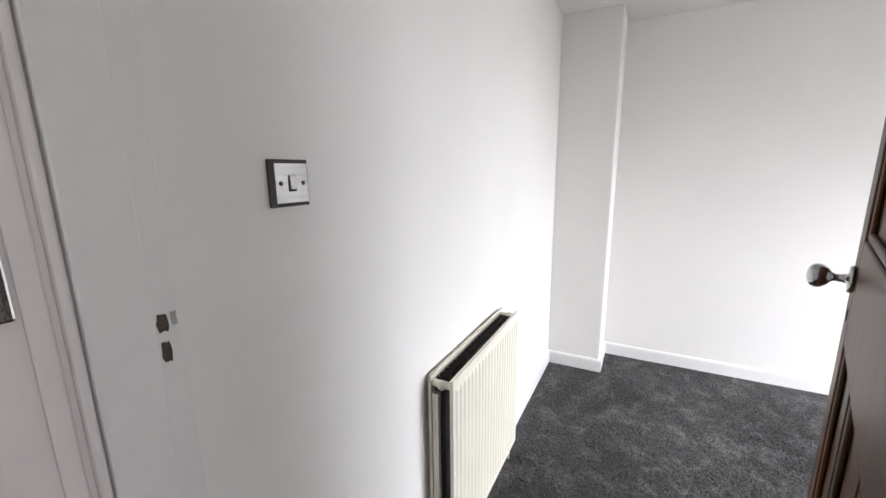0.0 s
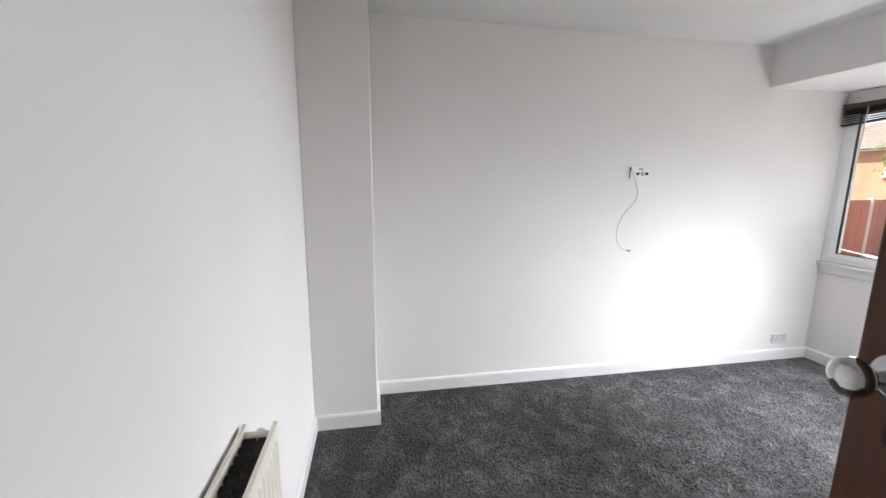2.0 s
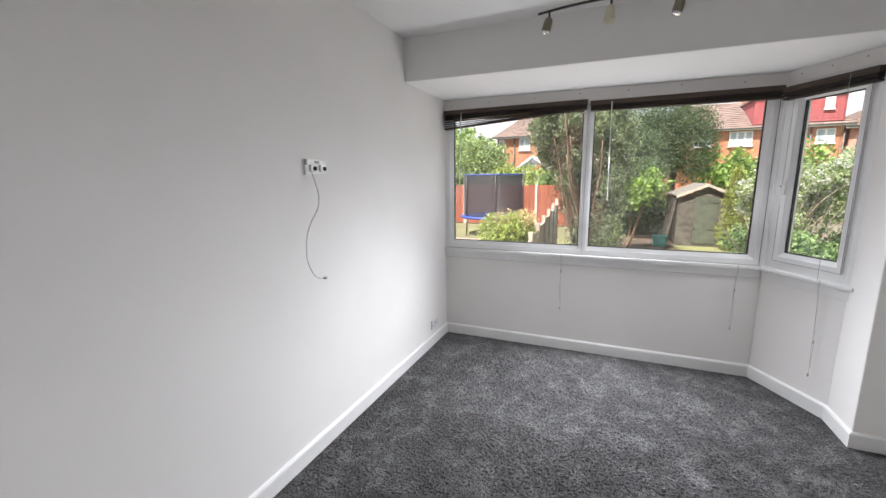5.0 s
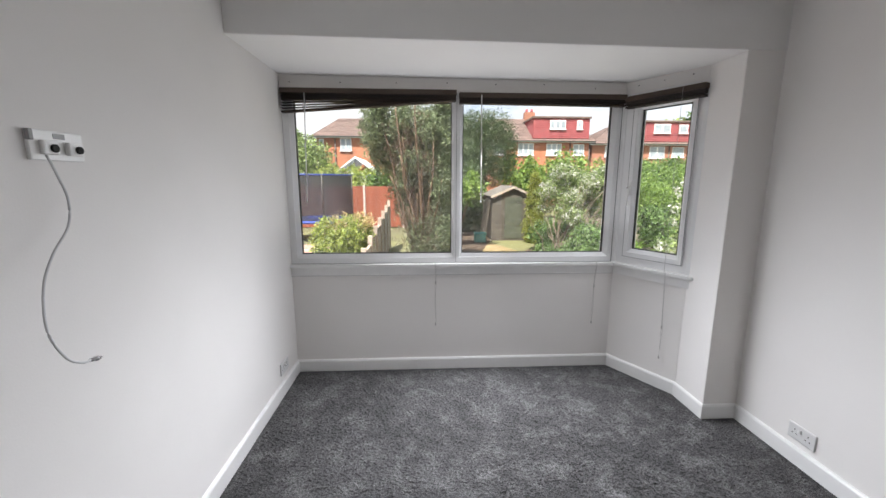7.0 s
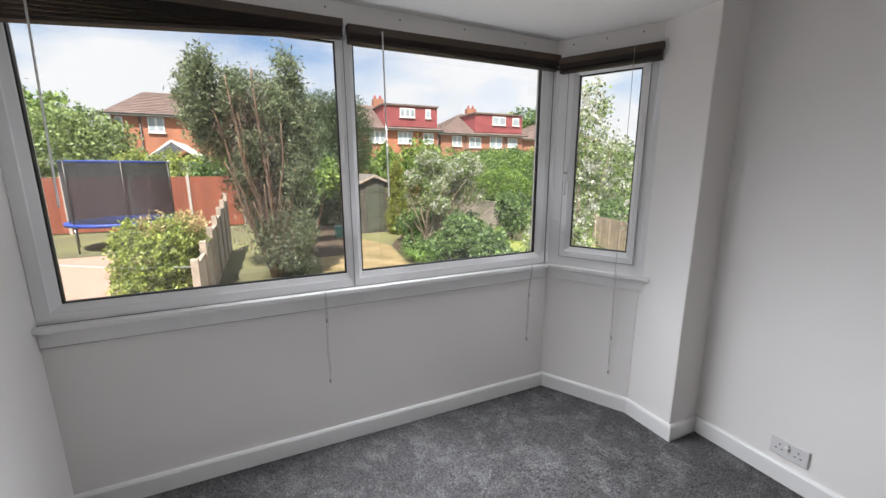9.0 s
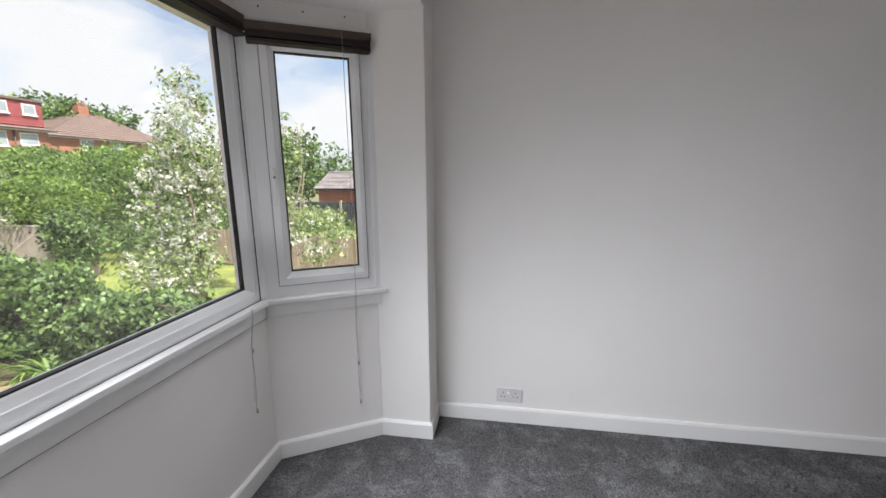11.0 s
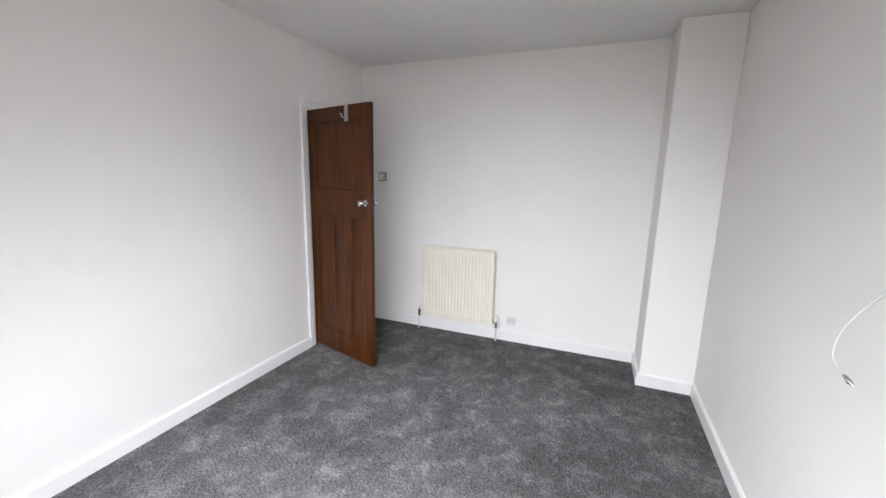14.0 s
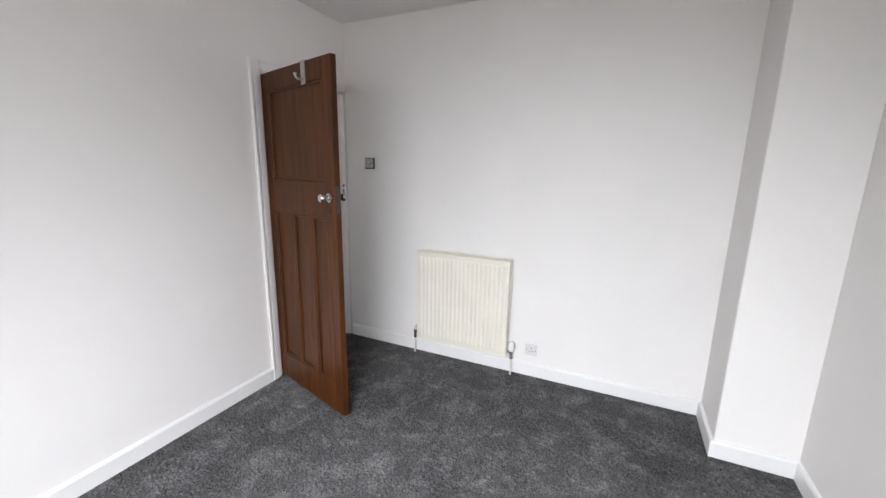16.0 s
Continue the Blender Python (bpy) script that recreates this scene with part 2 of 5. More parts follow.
def tube(bm, points, radius, steps=8, taper=1.0):
    """A round tube along a line of points."""
    points = [Vector(p) for p in points]
    rings = []
    for i, p in enumerate(points):
        way = (points[min(i + 1, len(points) - 1)] - points[max(i - 1, 0)]).normalized()
        side = way.cross(UP if abs(way.z) < 0.95 else Vector((1, 0, 0))).normalized()
        other = way.cross(side)
        r = radius * (1 + (taper - 1) * i / max(1, len(points) - 1))
        rings.append([bm.verts.new(p + r * (side * math.cos(2 * math.pi * k / steps) + other * math.sin(2 * math.pi * k / steps))) for k in range(steps)])
    faces = []
    for a, b in zip(rings, rings[1:]):
        faces += [bm.faces.new((a[i], a[(i + 1) % steps], b[(i + 1) % steps], b[i])) for i in range(steps)]
    for f in faces:
        f.smooth = True
    faces += [bm.faces.new(rings[0][::-1]), bm.faces.new(rings[-1])]
    bmesh.ops.recalc_face_normals(bm, faces=faces)
    return bm


def smooth_line(points, steps=8):
    """A Catmull-Rom line through a few points."""
    p = [Vector(q) for q in points]
    p = [2 * p[0] - p[1], *p, 2 * p[-1] - p[-2]]
    out = []
    for i in range(1, len(p) - 2):
        for k in range(steps):
            t = k / steps
            out.append(0.5 * (2 * p[i] + (p[i + 1] - p[i - 1]) * t + (2 * p[i - 1] - 5 * p[i] + 4 * p[i + 1] - p[i + 2]) * t * t + (3 * p[i] - p[i - 1] - 3 * p[i + 1] + p[i + 2]) * t ** 3))
    return out + [p[-2]]


def mesh_object(name, bm, material):
    data = bpy.data.meshes.new(name)
    bm.to_mesh(data)
    bm.free()
    data.materials.append(material)
    return new(name, data)


def thing(name, place, label, category, group="", kind="", turn=0.0):
    ob = new(name)
    ob.empty_display_size = 0.1
    ob.matrix_basis = pose(*place, 0, 0, turn)
    return tagged(ob, label, category, group, kind)


def part(name, bm, material, parent, label="", local=False):
    """One mesh under a thing or a part. Coordinates are the world's, or with local the thing's own."""
    ob = mesh_object(name, bm, material)
    ob.parent = parent
    ob.matrix_parent_inverse = parent.matrix_basis.inverted() if parent.parent is None and not local else Matrix()
    return tagged(ob, label) if label else ob


def structure(name, bm, material, label, category):
    return tagged(mesh_object(name, bm, material), label, category, kind="structure")


# ---------- the room's shell ----------
H, HB, XB = 2.50, 2.207, 3.332            # ceiling, bay soffit, face of the bulkhead
YT, XW = 2.968, 4.088                     # party wall, window wall
KINK, SPLAY = Vector((4.086, 0.486, 0)), Vector((-0.869, -0.495, 0))
INTO = Vector((-0.495, 0.869, 0))
PIER_X, PIER_Y = 3.337, 0.216
SPLAY_END = (3.612, 0.216)
NIB_X, NIB_Y = 0.378, 2.616
GROUND = -0.77

floor = structure("floor", a_box(0.0, 4.29, 0.0, 3.0, -0.2, -0.006), CARPET, "mottled dark grey cut-pile carpet laid wall to wall", "carpet")


def pile_mesh(x0, x1, y0, y1, step, height):
    """The carpet's pile: an uneven sheet of tuft tips with gaps between them."""
    rng = np.random.default_rng(3)
    nx, ny = int((x1 - x0) / step), int((y1 - y0) / step)
    gx, gy = np.meshgrid(np.linspace(x0, x1, nx), np.linspace(y0, y1, ny), indexing="ij")
    tuft = rng.random((nx, ny)) ** 1.3
    tuft = 0.55 * tuft + 0.45 * np.roll(tuft, 1, axis=1)
    z = tuft * height - height * 0.8
    z = z - 0.006 * np.exp(-((gx - 1.960) / 0.004) ** 2)
    # the pile leans away from the window
    gx = gx + rng.uniform(-0.4, 0.4, gx.shape) * step - 0.45 * height * tuft
    gy = gy + rng.uniform(-0.4, 0.4, gy.shape) * step
    co = np.stack([gx, gy, z], -1).reshape(-1, 3)
    i = np.arange(nx * ny).reshape(nx, ny)
    quads = np.stack([i[:-1, :-1], i[1:, :-1], i[1:, 1:], i[:-1, 1:]], -1).reshape(-1)
    data = bpy.data.meshes.new("pile")
    data.vertices.add(len(co))
    data.vertices.foreach_set("co", co.ravel())
    data.loops.add(len(quads))
    data.loops.foreach_set("vertex_index", quads)
    data.polygons.add(len(quads) // 4)
    data.polygons.foreach_set("loop_start", np.arange(len(quads) // 4) * 4)
    data.polygons.foreach_set("loop_total", np.full(len(quads) // 4, 4))
    data.update()
    data.materials.append(CARPET)
    return data


pile = new("pile", pile_mesh(0.002, 4.085, -0.09, 2.966, 0.0050, 0.0165))
pile.parent = floor
tagged(pile, kind="stuff")
structure("wall_west", a_box(-0.12, 0.0, -0.088, 3.09, -0.8, H), WALL, "white painted plaster wall behind the radiator", "wall")
structure("wall_north", a_box(-0.12, 4.29, YT, YT + 0.12, -0.8, H), WALL, "white painted plaster party wall with an aerial plate", "wall")
bm = a_box(0.80, 3.337, -0.10, 0.0, -0.8, H)
box(bm, 0.0, 0.80, -0.10, 0.0, 2.005, H)
structure("wall_south", bm, WALL, "white painted plaster wall beside the door", "wall")
structure("wall_nib", prism(bmesh.new(), [(0.0, NIB_Y), (NIB_X, NIB_Y), (NIB_X, YT), (0.0, YT)], 0.0, H, 0.006), WALL, "white plastered boxed-in corner pier", "wall")
bm = a_box(XW, 4.29, 0.486, YT, -0.8, 0.838)
box(bm, XW, 4.29, 0.486, YT, 2.102, HB)
structure("wall_east", bm, WALL, "white plastered wall below the bay window", "wall")
out = -INTO * 0.20
k2, e2 = KINK + out, Vector((*SPLAY_END, 0)) + out
line = [(KINK.x, KINK.y), SPLAY_END, (e2.x, e2.y), (k2.x, k2.y), (4.29, 0.30), (4.29, 0.486)]
bm = prism(bmesh.new(), line, -0.8, 0.838)
prism(bm, line, 2.102, HB)
structure("wall_bay_side", bm, WALL, "white plastered angled wall of the bay", "wall")
structure("wall_pier", prism(bmesh.new(), [(PIER_X, -0.10), (PIER_X, PIER_Y), SPLAY_END, (e2.x, e2.y), (e2.x, -0.10)], -0.8, HB, 0.005), WALL, "white plastered pier beside the bay window", "wall")
structure("ceiling", a_box(-0.12, XB, -0.10, 3.09, H, H + 0.2), CEIL, "white painted plaster ceiling", "ceiling")
bm = a_box(XB, 4.5, -0.10, 3.09, HB, H + 0.2, 0.006)
for v in bm.verts:
    if v.co.z < HB + 0.01:
        v.co.z -= 0.0095 * (YT - v.co.y)
structure("bulkhead", bm, CEIL, "white plastered lowered ceiling over the bay", "ceiling")


def skirting(bm, points, height=0.094, thick=0.017):
    """A board along wall lines; the room lies to the left of the way along them."""
    pts = [Vector((*p, 0)) for p in points]
    prof = [(0.0, 0.0), (thick, 0.0), (thick, height - 0.012), (thick - 0.006, height - 0.002), (0.0, height)]
    rings = []
    for i, p in enumerate(pts):
        ways = [(b - a).normalized() for a, b in ((pts[i - 1], p) if i else (p, pts[1]), (p, pts[i + 1]) if i + 1 < len(pts) else (pts[-2], p))]
        norms = [Vector((-w.y, w.x, 0)) for w in ways]
        mid = (norms[0] + norms[1]).normalized()
        mid = mid / max(0.3, mid.dot(norms[0]))
        rings.append([bm.verts.new(p + mid * d + UP * z) for d, z in prof])
    faces = []
    for a, b in zip(rings, rings[1:]):
        faces += [bm.faces.new((a[j], a[(j + 1) % 5], b[(j + 1) % 5], b[j])) for j in range(5)]
    faces += [bm.faces.new(rings[0]), bm.faces.new(rings[-1][::-1])]
    bmesh.ops.recalc_face_normals(bm, faces=faces)
    return bm


run = [(0.872, 0.0), (PIER_X, 0.0), (PIER_X, PIER_Y), SPLAY_END, (KINK.x, KINK.y), (XW, YT), (NIB_X, YT), (NIB_X, NIB_Y), (0.0, NIB_Y), (0.0, 0.022)]
structure("baseboard", skirting(bmesh.new(), run), GLOSS, "white gloss skirting board round the room", "skirting board")

# ---------- doorway and landing ----------
HALLWALL = surface("landing_paint", (0.80, 0.77, 0.75), 0.6, vary=0.02, scale=3, fine=150, bump=0.1)
bm = a_box(-0.12, 0.0, -1.35, -0.088, -0.2, H)
structure("landing_wall_west", bm, HALLWALL, "white painted landing wall", "wall")
structure("landing_wall_south", a_box(-0.12, 2.6, -1.45, -1.35, -0.2, H), HALLWALL, "white painted landing wall", "wall")
# unseen wall; its opening is added to let light onto the landing
bm = a_box(2.5, 2.6, -1.35, -0.10, -0.2, 1.0)
box(bm, 2.5, 2.6, -1.35, -0.10, 2.1, H)
box(bm, 2.5, 2.6, -0.30, -0.10, 1.0, 2.1)
box(bm, 2.5, 2.6, -1.35, -1.05, 1.0, 2.1)
structure("landing_wall_east", bm, HALLWALL, "white painted landing wall with an unseen opening added to let light in", "wall")
structure("landing_floor", a_box(0.0, 2.5, -1.35, 0.0, -0.2, -0.004), CARPET, "dark grey carpet on the landing", "carpet")
structure("landing_ceiling", a_box(-0.12, 2.6, -1.45, -0.10, H, H + 0.2), CEIL, "white landing ceiling", "ceiling")

PINKWOOD = surface("pinkish_white_woodwork", (0.80, 0.735, 0.725), 0.4, vary=0.03, scale=7, fine=40, bump=0.2)
doorframe = thing("door_frame", (0.42, -0.05, 0), "white gloss painted door lining and architrave, chipped at the lock", "door frame", kind="structure")
part("lining", a_box(0.0, 0.022, -0.108, 0.001, 0, 2.0, 0.003), WOODWORK, doorframe)
part("lining", a_box(0.786, 0.801, -0.102, 0.002, 0, 2.0, 0.003), WOODWORK, doorframe)
part("lining", a_box(0.022, 0.786, -0.102, 0.002, 1.993, 2.006, 0.003), WOODWORK, doorframe)
part("door_stop", a_box(0.022, 0.034, -0.108, -0.036, 0, 1.993, 0.003), WOODWORK, doorframe)
part("door_stop", a_box(0.774, 0.786, -0.095, -0.048, 0, 1.993, 0.003), WOODWORK, doorframe)
part("door_stop", a_box(0.034, 0.774, -0.086, -0.048, 1.981, 1.993, 0.003), WOODWORK, doorframe)


def architrave(bm, x0, x1, z0, z1, y):
    box(bm, x0, x1, y, y + 0.012, z0, z1, 0.003)
    box(bm, x1 - 0.016, x1, y + 0.012, y + 0.021, z0, z1, 0.004)
    box(bm, x0 + 0.018, x1 - 0.024, y + 0.012, y + 0.017, z0, z1, 0.003)
    return bm


part("architrave", architrave(bmesh.new(), 0.802, 0.872, 0, 2.062, 0.001), WOODWORK, doorframe)
bm = a_box(0.001, 0.801, 0.001, 0.013, 2.004, 2.062, 0.003)
box(bm, 0.001, 0.801, 0.013, 0.021, 2.046, 2.062, 0.004)
part("architrave", bm, WOODWORK, doorframe)


def chipped_hole(y, z, w, h, seed):
    """A ragged lock mortise in the lining, with a dark bottom."""
    rnd = random.Random(seed)
    bm = bmesh.new()
    edge = []
    for i in range(14):
        a = 2 * math.pi * i / 14
        k = 1 / max(abs(math.cos(a)), abs(math.sin(a)))
        edge.append(bm.verts.new((0.0232 + 0.0004 * rnd.random(), y + w * min(k, 1.3) * math.cos(a) * rnd.uniform(0.8, 1.1), z + h * min(k, 1.3) * math.sin(a) * rnd.uniform(0.85, 1.1))))
    bm.faces.new(edge)
    ring = bmesh.ops.extrude_face_region(bm, geom=bm.faces[:])
    bmesh.ops.translate(bm, verts=[v for v in ring["geom"] if isinstance(v, bmesh.types.BMVert)], vec=(-0.004, 0, 0))
    return bm


part("lock_mortise", chipped_hole(-0.023, 1.293, 0.0070, 0.013, 1), RAWWOOD, doorframe, "dark chipped lock mortise")
part("lock_mortise", chipped_hole(-0.023, 1.251, 0.0060, 0.015, 2), RAWWOOD, doorframe, "dark chipped lock mortise")
part("chipped_paint", chipped_hole(-0.008, 1.296, 0.004, 0.010, 4), CORD, doorframe, "chipped bare patch")

sidedoor = thing("landing_door", (0.03, -0.45, 0), "white painted door on the landing, closed", "door", kind="structure")
bm = a_box(0.0, 0.016, -0.205, -0.110, 0, 2.10, 0.004)
box(bm, 0.016, 0.030, -0.122, -0.110, 0, 2.10, 0.004)
box(bm, 0.016, 0.021, -0.150, -0.128, 0, 2.10, 0.003)
box(bm, 0.016, 0.024, -0.205, -0.190, 0, 2.10, 0.004)
part("architrave", bm, PINKWOOD, sidedoor, "wide moulded pinkish white architrave")
bm = a_box(0.0, 0.012, -0.95, -0.206, 0.01, 2.0, 0.003)
for z0, z1 in ((0.2, 0.95), (1.15, 1.85)):
    for y0, y1 in ((-0.86, -0.61), (-0.54, -0.29)):
        box(bm, 0.012, 0.017, y0, y1, z0, z1, 0.004)
part("door_leaf", bm, GLOSS, sidedoor)
plate = part("latch_plate", a_box(0.0165, 0.027, -0.212, -0.155, 1.345, 1.428, 0.003), CHROME, sidedoor, "chrome latch plate")
part("turn_button", lathe(bmesh.new(), [(0, 0), (0.013, 0), (0.012, 0.012), (0, 0.015)], pose(0.027, -0.19, 1.405, 0, 90), 18), CHROME, plate, "round chrome turn button")

# the room door, hinged on the jamb and standing open
door = thing("door_1", (0.784, -0.007, 0.018), "brown stained panelled wooden door with chrome knobs, standing open", "door", kind="structure", turn=math.degrees(math.atan2(0.9600, 0.2800)))
# in the door's own space: x along the width from the hinge, y = 0 the room-side face and y = +0.034 the landing side, z up
DW, DH, DT = 0.753, 1.965, 0.034
STILE = 0.084


def door_leaf():
    bm = bmesh.new()
    box(bm, 0, STILE, 0, DT, 0, DH, 0.004)
    box(bm, DW - STILE, DW, 0, DT, 0, DH, 0.004)
    box(bm, STILE, DW - STILE, 0, DT, DH - 0.105, DH, 0.003)
    box(bm, STILE, DW - STILE, 0, DT, 1.152, 1.345, 0.003)
    box(bm, STILE, DW - STILE, 0, DT, 0.0, 0.175, 0.003)
    inner = DW - 2 * STILE
    muntin = 0.050
    w = (inner - 2 * muntin) / 3
    for i in (1, 2):
        x = STILE + i * w + (i - 1) * muntin
        box(bm, x, x + muntin, 0.001, DT - 0.001, 0.175, 1.152, 0.003)
    return bm, w, muntin


bm, PW, MUN = door_leaf()
frame_part = part("door_frame_members", bm, DOORWOOD, door, local=True)


def panel(x0, x1, z0, z1):
    """A flat recessed panel with a moulding round it on both faces."""
    bm = a_box(x0 - 0.002, x1 + 0.002, 0.012, 0.022, z0 - 0.002, z1 + 0.002)
    for y0, y1 in ((0.003, 0.012), (0.022, 0.031)):
        box(bm, x0, x0 + 0.016, y0, y1, z0, z1, 0.005)
        box(bm, x1 - 0.016, x1, y0, y1, z0, z1, 0.005)
        box(bm, x0 + 0.012, x1 - 0.012, y0, y1, z0, z0 + 0.016, 0.005)
        box(bm, x0 + 0.012, x1 - 0.012, y0, y1, z1 - 0.016, z1, 0.005)
    return bm


part("panel", panel(STILE, DW - STILE, 1.345, DH - 0.105), DOORWOOD, door, local=True)
for i in range(3):
    x = STILE + i * (PW + MUN)
    part("panel", panel(x, x + PW, 0.175, 1.152), DOORWOOD, door, local=True)


def knob(side):
    """A turned door knob on a round rose; side -1 is the room face."""
    prof = [(0.0, 0.0009), (0.0255, 0.0009), (0.0255, 0.008), (0.0215, 0.0086), (0.0101, 0.0095), (0.008, 0.0138), (0.0071, 0.0258), (0.0092, 0.031), (0.0168, 0.0361), (0.0223, 0.0447), (0.0231, 0.0516), (0.0202, 0.0593), (0.0118, 0.0645), (0.0, 0.0662)]
    m = pose(0.700, 0.0 if side < 0 else DT, 1.268, 90 if side < 0 else -90)
    return lathe(bmesh.new(), prof, m, 28)


for side in (-1, 1):
    k = part("door_knob", knob(side), CHROME, door, "chrome door knob", local=True)
    y0 = -0.0015 if side < 0 else DT - 0.0005
    part("keyhole", a_box(0.697, 0.704, y0, y0 + 0.002, 1.187, 1.211, 0.0015), HOLE, door, "dark keyhole", local=True)
part("latch_plate", a_box(DW - 0.0005, DW + 0.002, 0.006, 0.028, 1.19, 1.33, 0.001), DARKMETAL, door, "dark latch plate", local=True)
for z in (0.22, 1.68):
    bm = lathe(bmesh.new(), [(0.0, -0.045), (0.006, -0.045), (0.006, 0.045), (0.0, 0.045)], pose(-0.004, -0.003, z), 12)
    box(bm, -0.002, 0.0005, 0.001, 0.032, z - 0.045, z + 0.045)
    part("hinge", bm, DARKMETAL, door, "dark metal hinge", local=True)

STEEL = surface("bright_steel", (0.60, 0.58, 0.55), 0.35, 1.0, vary=0.08, scale=30)
hook = thing("over_door_hook", (0.784 + 0.28 * 0.50, -0.007 + 0.96 * 0.50, 1.983), "steel hook hung over the top of the door", "hook", turn=math.degrees(math.atan2(0.9600, 0.2800)))
bm = a_box(-0.020, 0.020, -0.0035, -0.0005, -0.115, 0.004, 0.001)
box(bm, -0.024, 0.024, -0.0035, DT + 0.0035, 0.001, 0.004, 0.001)
box(bm, -0.024, 0.024, DT + 0.0005, DT + 0.0035, -0.04, 0.004, 0.001)
part("strap", bm, STEEL, hook, local=True)
bm = tube(bmesh.new(), smooth_line([(0, -0.003, -0.088), (0, -0.026, -0.092), (0, -0.040, -0.086), (0, -0.046, -0.07)], 5), 0.006, 10)
lathe(bm, [(0, -0.004), (0.009, -0.003), (0.010, 0.002), (0, 0.005)], pose(0, -0.046, -0.067), 12)
part("peg", bm, STEEL, hook, local=True)

# ---------- the bay window ----------


def rect_frame(bm, origin, along, inward, u0, u1, z0, z1, border, deep, face=0.0):
    """Four mitred members round an opening: border = (left, right, bottom, top) to the glass, with a sloping bead towards it."""
    L, R, B, T = border

    def ring(k, d):
        return [bm.verts.new(origin + along * u + UP * z + inward * d) for u, z in
                ((u0 + L * k, z0 + B * k), (u1 - R * k, z0 + B * k), (u1 - R * k, z1 - T * k), (u0 + L * k, z1 - T * k))]

    rings = [ring(0, face - deep), ring(0, face), ring(0.58, face), ring(0.62, face - 0.004), ring(0.95, face - 0.016), ring(1.0, face - 0.022), ring(1.0, face - deep)]
    faces = []
    for a, b in zip(rings, rings[1:] + rings[:1]):
        faces += [bm.faces.new((a[j], a[(j + 1) % 4], b[(j + 1) % 4], b[j])) for j in range(4)]
    bmesh.ops.recalc_face_normals(bm, faces=faces)
    return bm


def flat_frame(bm, origin, along, inward, u0, u1, z0, z1, w, d0, d1):
    """A thin square-cut rim inside an opening."""
    def ring(k, d):
        return [bm.verts.new(origin + along * u + UP * z + inward * d) for u, z in ((u0 + k, z0 + k), (u1 - k, z0 + k), (u1 - k, z1 - k), (u0 + k, z1 - k))]
    rings = [ring(0, d0), ring(0, d1), ring(w, d1), ring(w, d0)]
    faces = []
    for a, b in zip(rings, rings[1:] + rings[:1]):
        faces += [bm.faces.new((a[j], a[(j + 1) % 4], b[(j + 1) % 4], b[j])) for j in range(4)]
    bmesh.ops.recalc_face_normals(bm, faces=faces)
    return bm


def pane_mesh(origin, along, inward, u0, u1, z0, z1, d):
    bm = bmesh.new()
    for off in (d, d - 0.004):
        bm.faces.new([bm.verts.new(origin + along * u + UP * z + inward * off) for u, z in ((u0, z0), (u1, z0), (u1, z1), (u0, z1))])
    bm.verts.ensure_lookup_table()
    a, b = bm.verts[0:4], bm.verts[4:8]
    for j in range(4):
        bm.faces.new((a[j], a[(j + 1) % 4], b[(j + 1) % 4], b[j]))
    bmesh.ops.recalc_face_normals(bm, faces=bm.faces[:])
    return bm


def window_light_unit(win, origin, along, inward, u0, u1, z0, z1, border, face):
    fr = part("window_frame", rect_frame(bmesh.new(), origin, along, inward, u0, u1, z0, z1, border, 0.065, face), UPVC, win)
    g = (u0 + border[0], u1 - border[1], z0 + border[2], z1 - border[3])
    part("gasket", flat_frame(bmesh.new(), origin, along, inward, *g, 0.006, face - 0.045, face - 0.0235), GASKET, win, "black rubber gasket")
    glass = part("pane", pane_mesh(origin, along, inward, g[0] - 0.004, g[1] + 0.004, g[2] - 0.004, g[3] + 0.004, face - 0.032), GLASS, win)
    glass.visible_shadow = False
    return fr


# these two colour in the shadow lines between window members and under the apron
SHADOWLINE = surface("grey_shadow_line", (0.10, 0.10, 0.10), 0.7)
APRONLINE = surface("pale_grey_shadow_line", (0.45, 0.45, 0.45), 0.7)
Y = Vector((0, 1, 0))
win = thing("window_1", (XW, 1.72, 0.862), "wide white plastic double-glazed bay window with two fixed lights", "window", kind="structure")
origin, inward = Vector((XW, 0, 0)), Vector((-1, 0, 0))
window_light_unit(win, origin, Y, inward, 0.490, 1.7285, 0.863, 2.101, (0.084, 0.046, 0.071, 0.064), -0.004)
window_light_unit(win, origin, Y, inward, 1.7295, 2.966, 0.863, 2.101, (0.033, 0.077, 0.071, 0.064), -0.004)
line = [(KINK.x + 0.005, KINK.y + 0.003), (KINK.x + 0.07, KINK.y + 0.003), (KINK.x + 0.10, KINK.y - 0.06), (KINK.x + 0.036, KINK.y - 0.058), (KINK.x + 0.001, KINK.y - 0.002)]
part("corner_post", prism(bmesh.new(), line, 0.863, 2.101), UPVC, win)
# trim that covers the joint between the two windows
a, b = KINK + SPLAY * 0.016 + INTO * 0.004, KINK + SPLAY * 0.016 - INTO * 0.03
line = [(XW - 0.004, 0.506), (KINK.x - 0.006, KINK.y + 0.004), (a.x, a.y), (b.x, b.y), (KINK.x + 0.030, KINK.y - 0.020), (XW + 0.030, 0.506)]
part("corner_trim", prism(bmesh.new(), line, 0.8635, 2.1005), UPVC, win)

